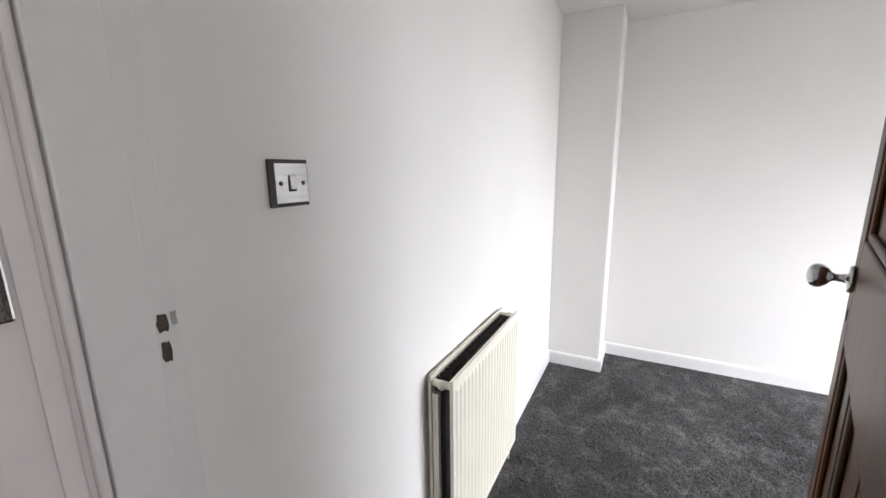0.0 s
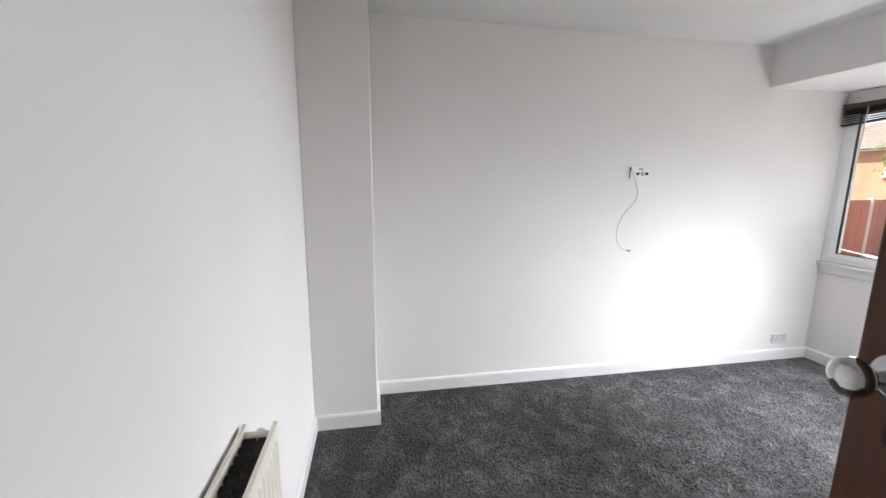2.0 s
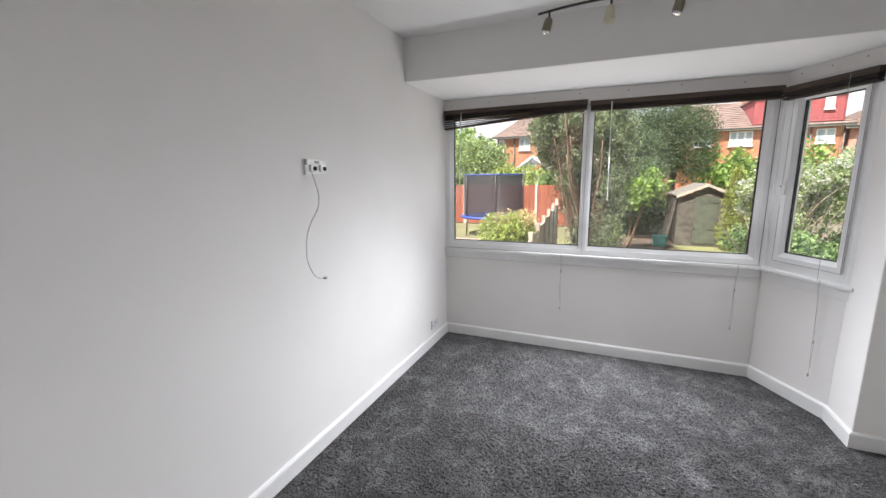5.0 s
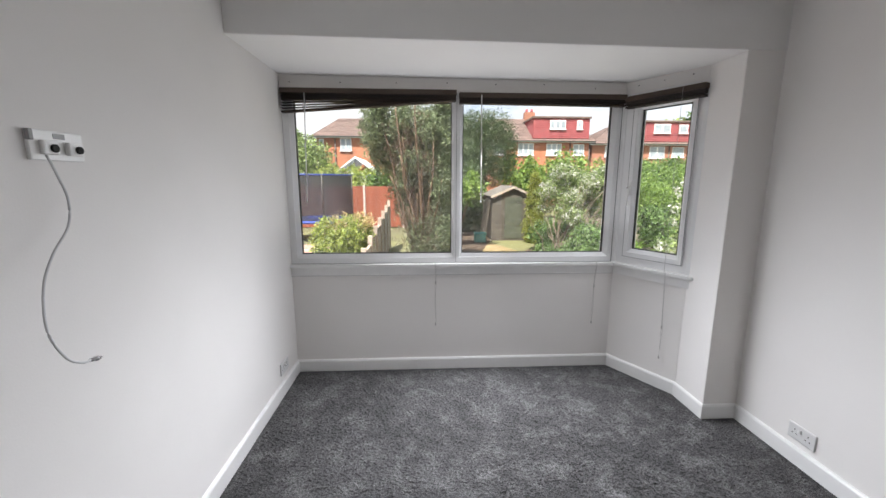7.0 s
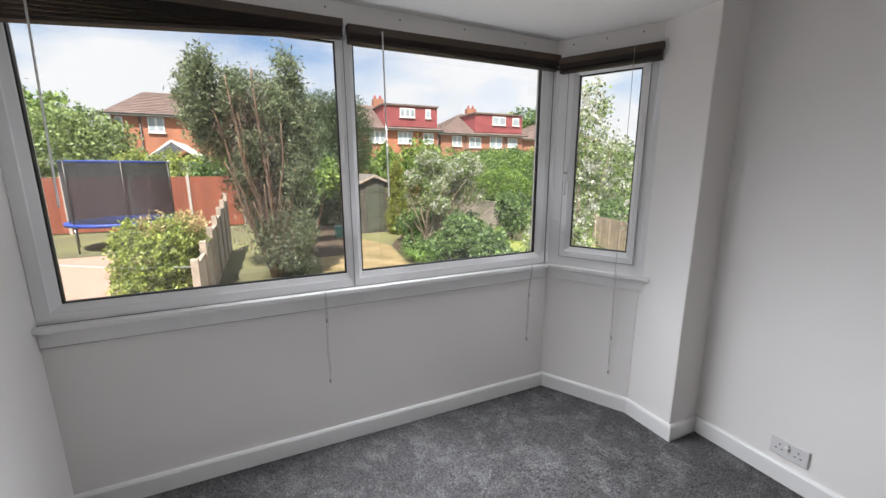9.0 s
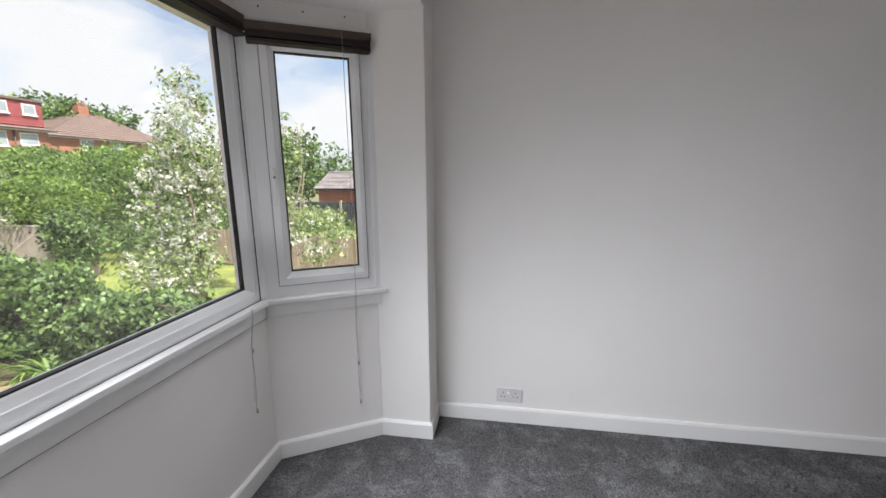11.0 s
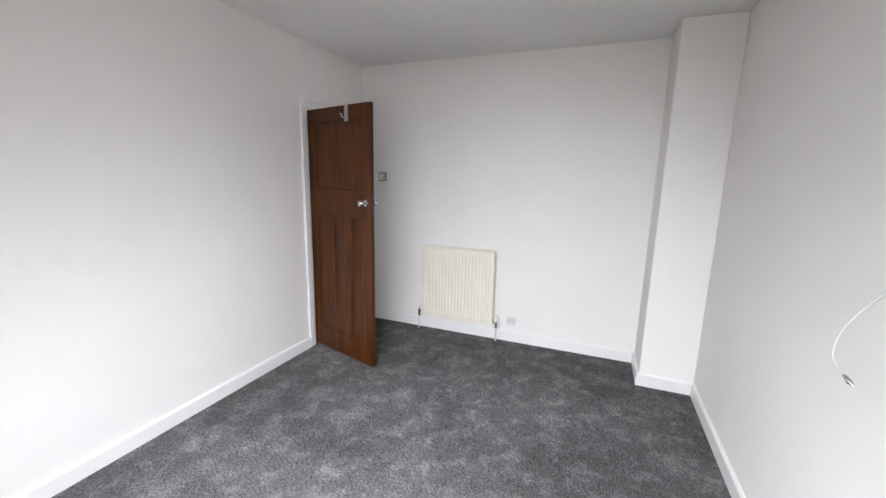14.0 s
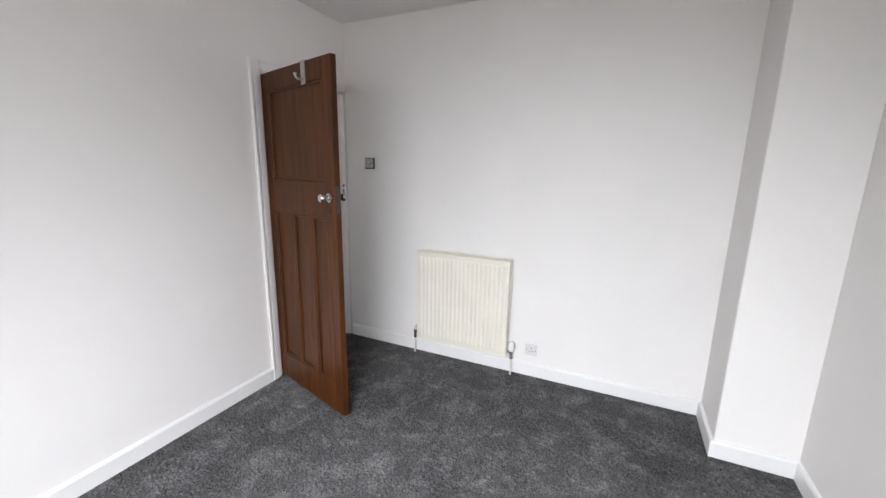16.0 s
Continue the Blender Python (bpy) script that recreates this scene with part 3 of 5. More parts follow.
side = thing("window_2", (3.86, 0.36, 0.862), "narrow white plastic casement in the angled side of the bay", "window", kind="structure")
window_light_unit(side, KINK, SPLAY, INTO, 0.074, 0.505, 0.919, 2.036, (0.060, 0.044, 0.064, 0.055), 0.012)
part("outer_frame", flat_frame(bmesh.new(), KINK, SPLAY, INTO, 0.004, 0.548, 0.863, 2.101, 0.068, -0.060, 0.0), UPVC, side)
part("shadow_gap", flat_frame(bmesh.new(), KINK, SPLAY, INTO, 0.0745, 0.5045, 0.9195, 2.0355, 0.0022, 0.006, 0.0128), SHADOWLINE, side, "dark strip for the shadow in the gap round the casement")
cover = Matrix(((SPLAY.x, INTO.x, 0, KINK.x), (SPLAY.y, INTO.y, 0, KINK.y), (0, 0, 1, 0), (0, 0, 0, 1)))
part("cover_strip", a_box(0.536, 0.572, 0.001, 0.010, 0.863, 2.10, 0.003, cover), UPVC, side)
bm = a_box(0.086, 0.104, 0.012, 0.022, 1.375, 1.475, 0.004, cover)
box(bm, 0.088, 0.104, 0.022, 0.048, 1.425, 1.445, 0.004, cover)
box(bm, 0.090, 0.104, 0.038, 0.050, 1.300, 1.440, 0.005, cover)
handle = part("handle", bm, PLASTIC, side, "white window handle")
part("lock_button", lathe(bmesh.new(), [(0, 0.0), (0.006, 0.0), (0.006, 0.003), (0, 0.004)], cover @ pose(0.097, 0.0475, 1.435, -90), 12), BRUSHED, handle, "small steel lock button")

part("shadow_strip", a_box(0.5725, 0.575, 0.0005, 0.004, 0.863, 2.10, 0.0, cover), SHADOWLINE, side, "dark strip for the shadow in the crack beside the frame")
part("shadow_strip", a_box(XW - 0.0015, XW + 0.003, 0.5062, 0.5080, 0.8635, 2.10), SHADOWLINE, win, "dark strip for the shadow in a joint")
part("shadow_strip", a_box(XW - 0.0015, XW + 0.003, 1.7282, 1.7298, 0.863, 2.10), SHADOWLINE, win, "dark strip for the shadow in a joint")
part("shadow_strip", a_box(XW - 0.0015, XW + 0.003, 0.49, 2.966, 0.8615, 0.8632), SHADOWLINE, win, "dark strip for the shadow in a joint")
IN = 0.040
inner_kink = (XW - IN, KINK.y + 0.022)
end_out = KINK + SPLAY * 0.596
end_in = end_out + INTO * IN
sill_line = [(4.10, YT - 0.001), (XW - IN, YT - 0.001), inner_kink, (end_in.x, end_in.y), (end_out.x + 0.012, end_out.y + 0.0), (KINK.x + 0.012, KINK.y - 0.002)]
sill = thing("window_sill", (4.06, 1.7, 0.84), "white painted window board along the bay with an apron below", "window sill", kind="structure")
part("board", prism(bmesh.new(), sill_line, 0.8385, 0.8615, 0.003), SILL, sill)
apron = a_box(XW - 0.013, XW - 0.001, 0.494, YT - 0.001, 0.772, 0.838, 0.002)
part("apron", apron, SILL, sill)
part("shadow_strip", a_box(XW - 0.0135, XW - 0.001, 0.494, YT - 0.001, 0.7695, 0.7718), APRONLINE, sill, "thin grey strip for the shadow under the apron")
part("apron", a_box(0.010, 0.574, 0.001, 0.013, 0.772, 0.838, 0.002, cover), SILL, sill)
SCREW = surface("screw_hole", (0.10, 0.09, 0.08), 0.7)
rnd = random.Random(5)
screws = tagged(new("screw"), "small dark screw heads in the strip over the window", "screw")
screws.matrix_basis = pose(XW, 1.7, 2.155)
for y in (2.90, 2.55, 2.16, 1.80, 1.45, 1.10, 0.72):
    part("screw_head", lathe(bmesh.new(), [(0.0, 0.0), (0.0045, 0.0), (0.003, 0.0015), (0, 0.0015)], pose(XW + 0.0002, y, 2.155 + rnd.uniform(-0.012, 0.012), 0, -90), 8), SCREW, screws)
for u in (0.09, 0.27, 0.45):
    part("screw_head", lathe(bmesh.new(), [(0.0, 0.0), (0.0045, 0.0), (0.003, 0.0015), (0, 0.0015)], cover @ pose(u, -0.0002, 2.15, -90), 8), SCREW, screws)

# ---------- blinds ----------


def at_window(u, d, z):
    """A point by the main window: u along y, d into the room."""
    return Vector((XW - d, u, z))


def slat_mesh(f, u0, u1, za, zb, d0, d1, thick):
    """A straight slat from end to end of a blind, which may hang askew."""
    bm = bmesh.new()
    ring = []
    for u, z in ((u0, za), (u1, zb)):
        ring.append([bm.verts.new(f(u, d, z + h)) for d, h in ((d0, 0), (d1, 0), (d1, thick), (d0, thick))])
    a, b = ring
    bm.faces.new(a)
    bm.faces.new(b[::-1])
    for j in range(4):
        bm.faces.new((a[j], b[j], b[(j + 1) % 4], a[(j + 1) % 4]))
    bmesh.ops.recalc_face_normals(bm, faces=bm.faces[:])
    bmesh.ops.bevel(bm, geom=bm.edges[:], offset=min(0.0012, thick * 0.3), segments=1, affect="EDGES")
    return bm


def blind(f, u0, u1, top, stack, label, bottom):
    """A raised venetian blind: headrail, gathered slats, bottom rail; stack gives each slat's height at both ends."""
    p = f((u0 + u1) / 2, 0.03, top)
    th = thing("venetian_blind", (p.x, p.y, top), label, "blind", "blinds at the bay window")
    part("headrail", slat_mesh(f, u0, u1, top - 0.036, top - 0.036, 0.008, 0.056, 0.034), RAIL, th, "taupe headrail")
    for za, zb in stack:
        part("slat", slat_mesh(f, u0 + 0.004, u1 - 0.004, za, zb, 0.006, 0.055, 0.0035), SLAT, th)
    part("bottom_rail", slat_mesh(f, u0 + 0.004, u1 - 0.004, bottom[0], bottom[1], 0.006, 0.056, 0.014), SLAT, th)
    return th


# the left end of this one has dropped, so that its slats fan out
stack = [(2.064 - 0.0085 * i - (0.010 * max(0, i - 4)), 2.070 - 0.0042 * i) for i in range(8)]
b1 = blind(at_window, 1.735, 2.955, 2.112, [(zb, za) for za, zb in stack], "dark brown wooden venetian blind, raised and hanging askew", (2.034, 1.945))
b2 = blind(at_window, 0.505, 1.716, 2.096, [(2.054 - 0.0042 * i, 2.056 - 0.0042 * i) for i in range(6)], "dark brown wooden venetian blind, fully raised", (2.012, 2.020))


def at_side(u, d, z):
    return KINK + SPLAY * u + INTO * d + UP * z


b3 = blind(at_side, 0.030, 0.556, 2.078, [(2.036 - 0.0042 * i, 2.036 - 0.0042 * i) for i in range(6)], "short dark brown wooden venetian blind, fully raised", (1.995, 1.995))
WAND = surface("clear_wand", (0.86, 0.86, 0.84), 0.3, vary=0.03)
WAND.node_tree.nodes["Principled BSDF"].inputs["Transmission Weight"].default_value = 0.3
for th, y, z1, lean in ((b1, 2.785, 1.325, 0.02), (b2, 1.56, 1.325, -0.008)):
    bm = tube(bmesh.new(), [(XW - 0.066, y, 2.075), (XW - 0.067, y + lean * 0.5, 1.7), (XW - 0.066, y + lean, z1)], 0.0038, 8)
    part("wand", bm, WAND, th, "pale tilt wand")
bm = tube(bmesh.new(), [at_side(0.425, 0.062, 2.07), at_side(0.427, 0.066, 1.4), at_side(0.426, 0.064, 0.86)], 0.0013, 6)
part("lift_cord", bm, CORD, b3, "thin grey cord")


def pull_cord(f, u, z0, z1, th, seed):
    """Two thin cords that hang below the sill, with a knot and a toggle."""
    rnd = random.Random(seed)
    for k in (-1, 1):
        pts = [f(u + 0.003 * k, 0.046, 0.868), f(u + 0.003 * k, 0.047, 0.83)]
        pts += [f(u + k * 0.003 + rnd.uniform(-0.004, 0.004), 0.035 - 0.02 * i / 5, 0.8 + (z1 - 0.8) * i / 5 + (0.06 if k > 0 and i == 5 else 0)) for i in range(1, 6)]
        part("lift_cord", tube(bmesh.new(), smooth_line(pts, 4), 0.0011, 6), CORD, th, "thin grey cord")
    for z in (z0, z1):
        p = f(u, 0.022 if z < 0.5 else 0.03, z)
        part("toggle", lathe(bmesh.new(), [(0.0, 0.0), (0.0045, 0.002), (0.0058, 0.014), (0.003, 0.024), (0.0, 0.025)], Matrix.Translation(p), 10), CORD, th, "small cord toggle")


pull_cord(at_window, 1.885, 0.70, 0.365, b1, 1)
pull_cord(at_window, 0.640, 0.66, 0.36, b2, 2)
pull_cord(at_side, 0.427, 0.45, 0.225, b3, 3)

# ---------- ceiling light ----------
lamp = thing("spotlight_bar", (3.01, 1.59, H), "dark bronze arched spotlight bar with three small spots", "ceiling light")
bm = lathe(bmesh.new(), [(0.0, 0.0), (0.040, 0.0), (0.040, -0.022), (0.034, -0.030), (0.0, -0.031)][::-1], pose(3.01, 1.59, H), 24)
part("ceiling_rose", bm, BRONZE, lamp)
arc = [(3.01, 1.59 + s * 0.37, H - 0.088 - 0.022 * s * s) for s in (-1, -0.66, -0.33, 0, 0.33, 0.66, 1)]
bar = bmesh.new()
for a, b in zip(smooth_line(arc, 3), smooth_line(arc, 3)[1:]):
    mid, way = (a + b) / 2, b - a
    box(bar, -0.009, 0.009, -way.length / 2 - 0.001, way.length / 2 + 0.001, -0.004, 0.004, 0.0015, Matrix.Translation(mid) @ Matrix.Rotation(math.atan2(way.z, way.y), 4, "X"))
part("bar", bar, BRONZE, lamp)
part("stem", tube(bmesh.new(), [(3.01, 1.59, H - 0.03), (3.01, 1.59, H - 0.09)], 0.008, 12), BRONZE, lamp)
for y, tx, ty, kind in ((1.90, 13, 8, 0), (1.59, 5, 4, 1), (1.275, 14, 6, 0)):
    top = H - 0.088 - 0.022 * ((y - 1.59) / 0.37) ** 2
    part("spot_stem", tube(bmesh.new(), [(3.01, y, top), (3.01, y, top - 0.042)], 0.0055, 10), BRONZE, lamp)
    m = pose(3.01, y, top - 0.036, tx, ty)
    if kind:
        prof = [(0.0, 0.0), (0.012, 0.0), (0.020, -0.010), (0.025, -0.040), (0.030, -0.078), (0.028, -0.080), (0.022, -0.05), (0.0, -0.045)]
        part("shade", lathe(bmesh.new(), prof[::-1], m, 24), FROST, lamp, "frosted cream glass shade")
    else:
        prof = [(0.0, 0.0), (0.015, 0.0), (0.021, -0.008), (0.0235, -0.025), (0.0235, -0.068), (0.0215, -0.072), (0.0, -0.070)]
        sp = part("spot_head", lathe(bmesh.new(), prof[::-1], m, 24), SPOTBODY, lamp, "olive nickel spot head")
        bm = lathe(bmesh.new(), [(0.0, -0.084), (0.014, -0.083), (0.0205, -0.078), (0.0215, -0.071), (0.0, -0.0705)], m, 24)
        part("bulb", bm, CHROME, sp, "reflector bulb with a bright rim")

# ---------- sockets, switch, aerial plate ----------


SOCKETPLASTIC = surface("aged_socket_plastic", (0.66, 0.655, 0.65), 0.4, vary=0.02, scale=20, bump=0.0)


def socket(place, turn, gangs, label):
    """A moulded plug socket; in its own space the wall is y = 0 and it looks along +y."""
    th = thing("plug_socket", place, label, "socket", turn=turn)
    w = 0.146 if gangs == 2 else 0.086
    part("face_plate", a_box(-w / 2, w / 2, 0.0, 0.010, -0.043, 0.043, 0.0035), SOCKETPLASTIC, th, local=True)
    for g in ((-0.036, 0.036) if gangs == 2 else (0.0,)):
        for x, z, a, b in ((0, 0.013, 0.0023, 0.0045), (-0.011, -0.010, 0.0042, 0.0023), (0.011, -0.010, 0.0042, 0.0023)):
            part("pin_hole", a_box(g + x - a, g + x + a, 0.0095, 0.0104, z - b, z + b), HOLE, th, "dark pin hole", local=True)
    for x in ((0.0,) if gangs == 2 else (-0.030, 0.030)):
        part("screw", lathe(bmesh.new(), [(0, 0.0098), (0.0042, 0.0098), (0.0042, 0.0112), (0, 0.0116)], pose(x, 0, 0.022 if gangs == 2 else 0.0, -90), 12), BRUSHED, th, "screw head", local=True)
    if gangs == 2:
        part("screw_cap", lathe(bmesh.new(), [(0, 0.0095), (0.0085, 0.0095), (0.0085, 0.017), (0.007, 0.0195), (0, 0.020)], pose(0.006, 0, 0.013, -90), 18), PLASTIC, th, "raised white cap", local=True)
    return th


socket((2.907, 0.0, 0.172), 0, 2, "white double plug socket just above the skirting")
socket((3.79, YT, 0.19), 180, 2, "white double plug socket near the window corner")
socket((0.0, 1.578, 0.196), -90, 1, "white single plug socket beside the radiator")

switch = thing("light_switch", (0.0, 0.2275, 1.473), "square brushed chrome light switch with dark reflections coloured into its edges", "light switch", turn=-90)
part("back_box", a_box(-0.044, 0.044, 0.0, 0.007, -0.043, 0.043, 0.002), DARKMETAL, switch, "dark metal back", local=True)
bm = bmesh.new()
low = [bm.verts.new((x * 0.0435, 0.007, z * 0.0425)) for x, z in ((-1, -1), (1, -1), (1, 1), (-1, 1))]
high = [bm.verts.new((x * 0.037, 0.0125, z * 0.036)) for x, z in ((-1, -1), (1, -1), (1, 1), (-1, 1))]
bm.faces.new(high)
for j in range(4):
    bm.faces.new((low[j], low[(j + 1) % 4], high[(j + 1) % 4], high[j]))
bm.faces.new(low[::-1])
bmesh.ops.recalc_face_normals(bm, faces=bm.faces[:])
# dark metal here colours in what the chrome bevel reflects
part("bevelled_rim", bm, DARKMETAL, switch, "bevelled chrome rim in the colour of its dark reflection", local=True)
part("face_plate", a_box(-0.0365, 0.0365, 0.0115, 0.0131, -0.0355, 0.0355, 0.0004), BRUSHED, switch, "brushed chrome plate", local=True)
part("rocker_surround", a_box(-0.009, 0.009, 0.0127, 0.0137, -0.015, 0.015, 0.0004), HOLE, switch, local=True)
part("rocker", a_box(-0.0075, 0.0075, 0.012, 0.0165, -0.0132, 0.0132, 0.0012, pose(0, 0, 0, 6)), CHROME, switch, "chrome rocker", local=True)
for x in (-0.0255, 0.0255):
    part("screw", lathe(bmesh.new(), [(0, 0.0), (0.0042, 0.0), (0.0042, 0.0008), (0, 0.001)], pose(x, 0.0131, 0, -90), 12), HOLE, switch, "dark screw", local=True)

aerial = thing("aerial_plate", (2.303, YT, 1.571), "white twin aerial plate with two sockets", "wall plate", turn=180)
part("face_plate", a_box(-0.079, 0.079, 0.0, 0.012, -0.039, 0.039, 0.003), PLASTIC, aerial, local=True)
for x in (0.034, -0.040):
    b = part("coax_block", a_box(x - 0.022, x + 0.022, 0.012, 0.027, -0.024, 0.012, 0.004), PLASTIC, aerial, local=True)
    part("coax_socket", lathe(bmesh.new(), [(0, 0.0), (0.0105, 0.0), (0.0105, 0.006), (0.007, 0.0065), (0, 0.003)], pose(x - 0.004, 0.027, -0.008, -90), 16), HOLE, b, "black socket", local=True)
part("label_strip", a_box(-0.022, 0.012, 0.0122, 0.0132, 0.018, 0.032), surface("grey_print", (0.35, 0.35, 0.35), 0.6), aerial, local=True)
part("latch", a_box(0.068, 0.080, 0.004, 0.016, 0.010, 0.038, 0.002), surface("grey_plastic", (0.25, 0.25, 0.25), 0.5), aerial, local=True)
cable = thing("aerial_cable", (2.25, YT - 0.03, 1.0), "thin pale aerial cable hanging from the plate with a metal plug", "cable")
pts = [(2.245, YT - 0.030, 1.545), (2.265, 2.938, 1.495), (2.283, 2.936, 1.43), (2.258, 2.925, 1.36), (2.185, 2.910, 1.295), (2.133, 2.896, 1.225), (2.092, 2.866, 1.130), (2.104, 2.846, 1.058), (2.142, 2.845, 1.026), (2.172, 2.847, 1.019)]
part("flex", tube(bmesh.new(), smooth_line(pts, 8), 0.0031, 8), COAX, cable)
tip, way = Vector(pts[-1]), (Vector(pts[-1]) - Vector(pts[-2])).normalized()
m = Matrix.Translation(tip) @ way.to_track_quat("Z", "Y").to_matrix().to_4x4()
part("plug", lathe(bmesh.new(), [(0, -0.004), (0.0048, -0.003), (0.0052, 0.012), (0.0066, 0.013), (0.0066, 0.022), (0.0045, 0.023), (0.0045, 0.030), (0.0012, 0.031), (0.001, 0.038), (0, 0.038)], m, 14), CHROME, cable, "metal aerial plug")

# ---------- radiator ----------
rad = thing("radiator", (0.06, 1.062, 0.142), "cream ribbed double-panel radiator on the wall", "radiator")
RY0, RY1, RZ0, RZ1 = 0.708, 1.417, 0.145, 0.840


def ribbed_panel(x0, x1, front):
    """One pressed sheet with upright ribs on a face."""
    count = 21
    pitch = (RY1 - RY0 - 0.03) / count
    ys, hs = [RY0, RY0 + 0.012], [0.0, 0.0]
    for i in range(count):
        y = RY0 + 0.015 + i * pitch
        for k, h in ((0.06, 0.0), (0.20, 0.7), (0.32, 1.0), (0.68, 1.0), (0.80, 0.7), (0.94, 0.0)):
            ys.append(y + k * pitch)
            hs.append(h)
    ys += [RY1 - 0.012, RY1]
    hs += [0.0, 0.0]
    rows = [(RZ0, 0), (RZ0 + 0.028, 0), (RZ0 + 0.036, 0.8), (RZ0 + 0.042, 1), (RZ1 - 0.046, 1), (RZ1 - 0.040, 0.8), (RZ1 - 0.032, 0), (RZ1, 0)]
    bm = bmesh.new()
    face, back = (x1, x0) if front else (x0, x1)
    way = (1 if front else -1) * 0.0055
    grid = [[bm.verts.new((face + way * h * k, y, z)) for y, h in zip(ys, hs)] for z, k in rows]
    for a, b in zip(grid, grid[1:]):
        for j in range(len(ys) - 1):
            f = bm.faces.new((a[j], a[j + 1], b[j + 1], b[j]))
    rim = grid[0] + [r[-1] for r in grid[1:]] + grid[-1][-2::-1] + [r[0] for r in grid[-2:0:-1]]
    other = [bm.verts.new((back, v.co.y, v.co.z)) for v in rim]
    for j in range(len(rim)):
        bm.faces.new((rim[j], rim[(j + 1) % len(rim)], other[(j + 1) % len(rim)], other[j]))
    bm.faces.new(other)
    bmesh.ops.recalc_face_normals(bm, faces=bm.faces[:])
    return bm


part("front_panel", ribbed_panel(0.091, 0.103, True), CREAM, rad)
part("back_panel", ribbed_panel(0.012, 0.022, False), CREAM, rad)
bm = bmesh.new()
for x0, x1 in ((0.023, 0.053), (0.060, 0.090)):
    k = 0
    y = RY0 + 0.03
    while y < RY1 - 0.03:
        box(bm, x0, x1, y, y + 0.0012, RZ0 + 0.03, RZ1 - 0.022)
        xm = x1 if k % 2 else x0
        box(bm, min(xm, xm + (0.001 if k % 2 == 0 else -0.001)), max(xm, xm + (0.001 if k % 2 == 0 else -0.001)), y, y + 0.0165, RZ0 + 0.03, RZ1 - 0.022)
        y += 0.0165
        k += 1
tagged(part("convector", bm, FIN, rad, "dark convector fins"), kind="stuff")
for y, s in ((RY0, 1), (RY1, -1)):
    for z in (RZ1 - 0.028, RZ0 + 0.030):
        bm = tube(bmesh.new(), [(0.022, y + s * 0.018, z), (0.093, y + s * 0.018, z)], 0.0125, 14)
        lathe(bm, [(0, -0.004), (0.013, -0.004), (0.014, 0.0), (0.014, 0.016), (0.010, 0.020), (0, 0.020)], pose(0.058, y + s * 0.018, z, 90 if s > 0 else -90), 14)
        lathe(bm, [(0, 0.018), (0.008, 0.018), (0.008, 0.024), (0, 0.025)], pose(0.058, y + s * 0.018, z, 90 if s > 0 else -90), 12)
        part("connector", bm, CREAM, rad)
    bm = a_box(0.0245, 0.046, y + (0.004 if s > 0 else -0.022), y + (0.022 if s > 0 else -0.004), RZ0 + 0.05, RZ1 - 0.06, 0.002)
    part("end_web", bm, CREAM, rad)
for z in (0.30, 0.68):
    for y in (0.80, 1.32):
        part("bracket", a_box(0.001, 0.015, y - 0.012, y + 0.012, z - 0.03, z + 0.03, 0.002), CREAM, rad)
PIPE = surface("painted_pipe", (0.76, 0.72, 0.66), 0.4, vary=0.06, scale=30)
for y, s in ((0.668, 1), (1.448, -1)):
    part("pipe", tube(bmesh.new(), [(0.058, y, 0.0), (0.058, y, 0.135)], 0.0075, 12), PIPE, rad, "white painted pipe")
    bm = lathe(bmesh.new(), [(0, 0.125), (0.0115, 0.125), (0.0115, 0.140), (0.0095, 0.142), (0.0095, 0.180), (0.012, 0.182), (0.012, 0.192), (0, 0.193)], pose(0.058, y, 0), 6 if s > 0 else 14)
    tube(bm, [(0.058, y, 0.172), (0.058, y + s * 0.05, 0.174)], 0.0095, 12)
    part("valve_body", bm, DARKMETAL if s > 0 else BRUSHED, rad, "metal radiator valve")
    if s > 0:
        part("valve_cap", lathe(bmesh.new(), [(0, 0.192), (0.011, 0.192), (0.012, 0.225), (0.009, 0.235), (0, 0.236)], pose(0.058, y, 0), 16), PLASTIC, rad, "white valve cap")
    else:
        bm = lathe(bmesh.new(), [(0, 0.180), (0.016, 0.180), (0.0215, 0.188), (0.022, 0.228), (0.019, 0.242), (0.008, 0.247), (0, 0.247)], pose(0.058, y, 0), 20)
        part("thermostat_head", bm, PLASTIC, rad, "white thermostat head")

# ---------- outdoors ----------
GRASS_DRY = surface("dry_lawn", (0.33, 0.245, 0.125), 0.95, vary=0.2, dark=(0.18, 0.14, 0.06), scale=2.0, fine=60, bump=0.6, depth=0.03)
GRASS_GREEN = surface("green_lawn", (0.28, 0.30, 0.07), 0.95, dark=(0.14, 0.20, 0.04), scale=1.2, fine=60, bump=0.6, depth=0.03)
GROUNDMAT = surface("garden_ground", (0.17, 0.17, 0.07), 0.95, dark=(0.09, 0.085, 0.05), scale=0.4, fine=20, bump=0.5, depth=0.03)
SOIL = surface("bare_soil", (0.11, 0.075, 0.05), 0.95, vary=0.3, scale=5, fine=50, bump=0.8, depth=0.04)
PAVING = surface("pink_paving", (0.42, 0.27, 0.21), 0.85, vary=0.1, scale=4, fine=60, bump=0.2)
BARK = surface("bark", (0.22, 0.15, 0.10), 0.9, vary=0.25, scale=8, fine=60, bump=0.6, stretch=(3, 3, 0.6), depth=0.01)
PALEBARK = surface("pale_bark", (0.34, 0.27, 0.20), 0.9, vary=0.2, scale=8, fine=60, bump=0.5, stretch=(3, 3, 0.6), depth=0.01)
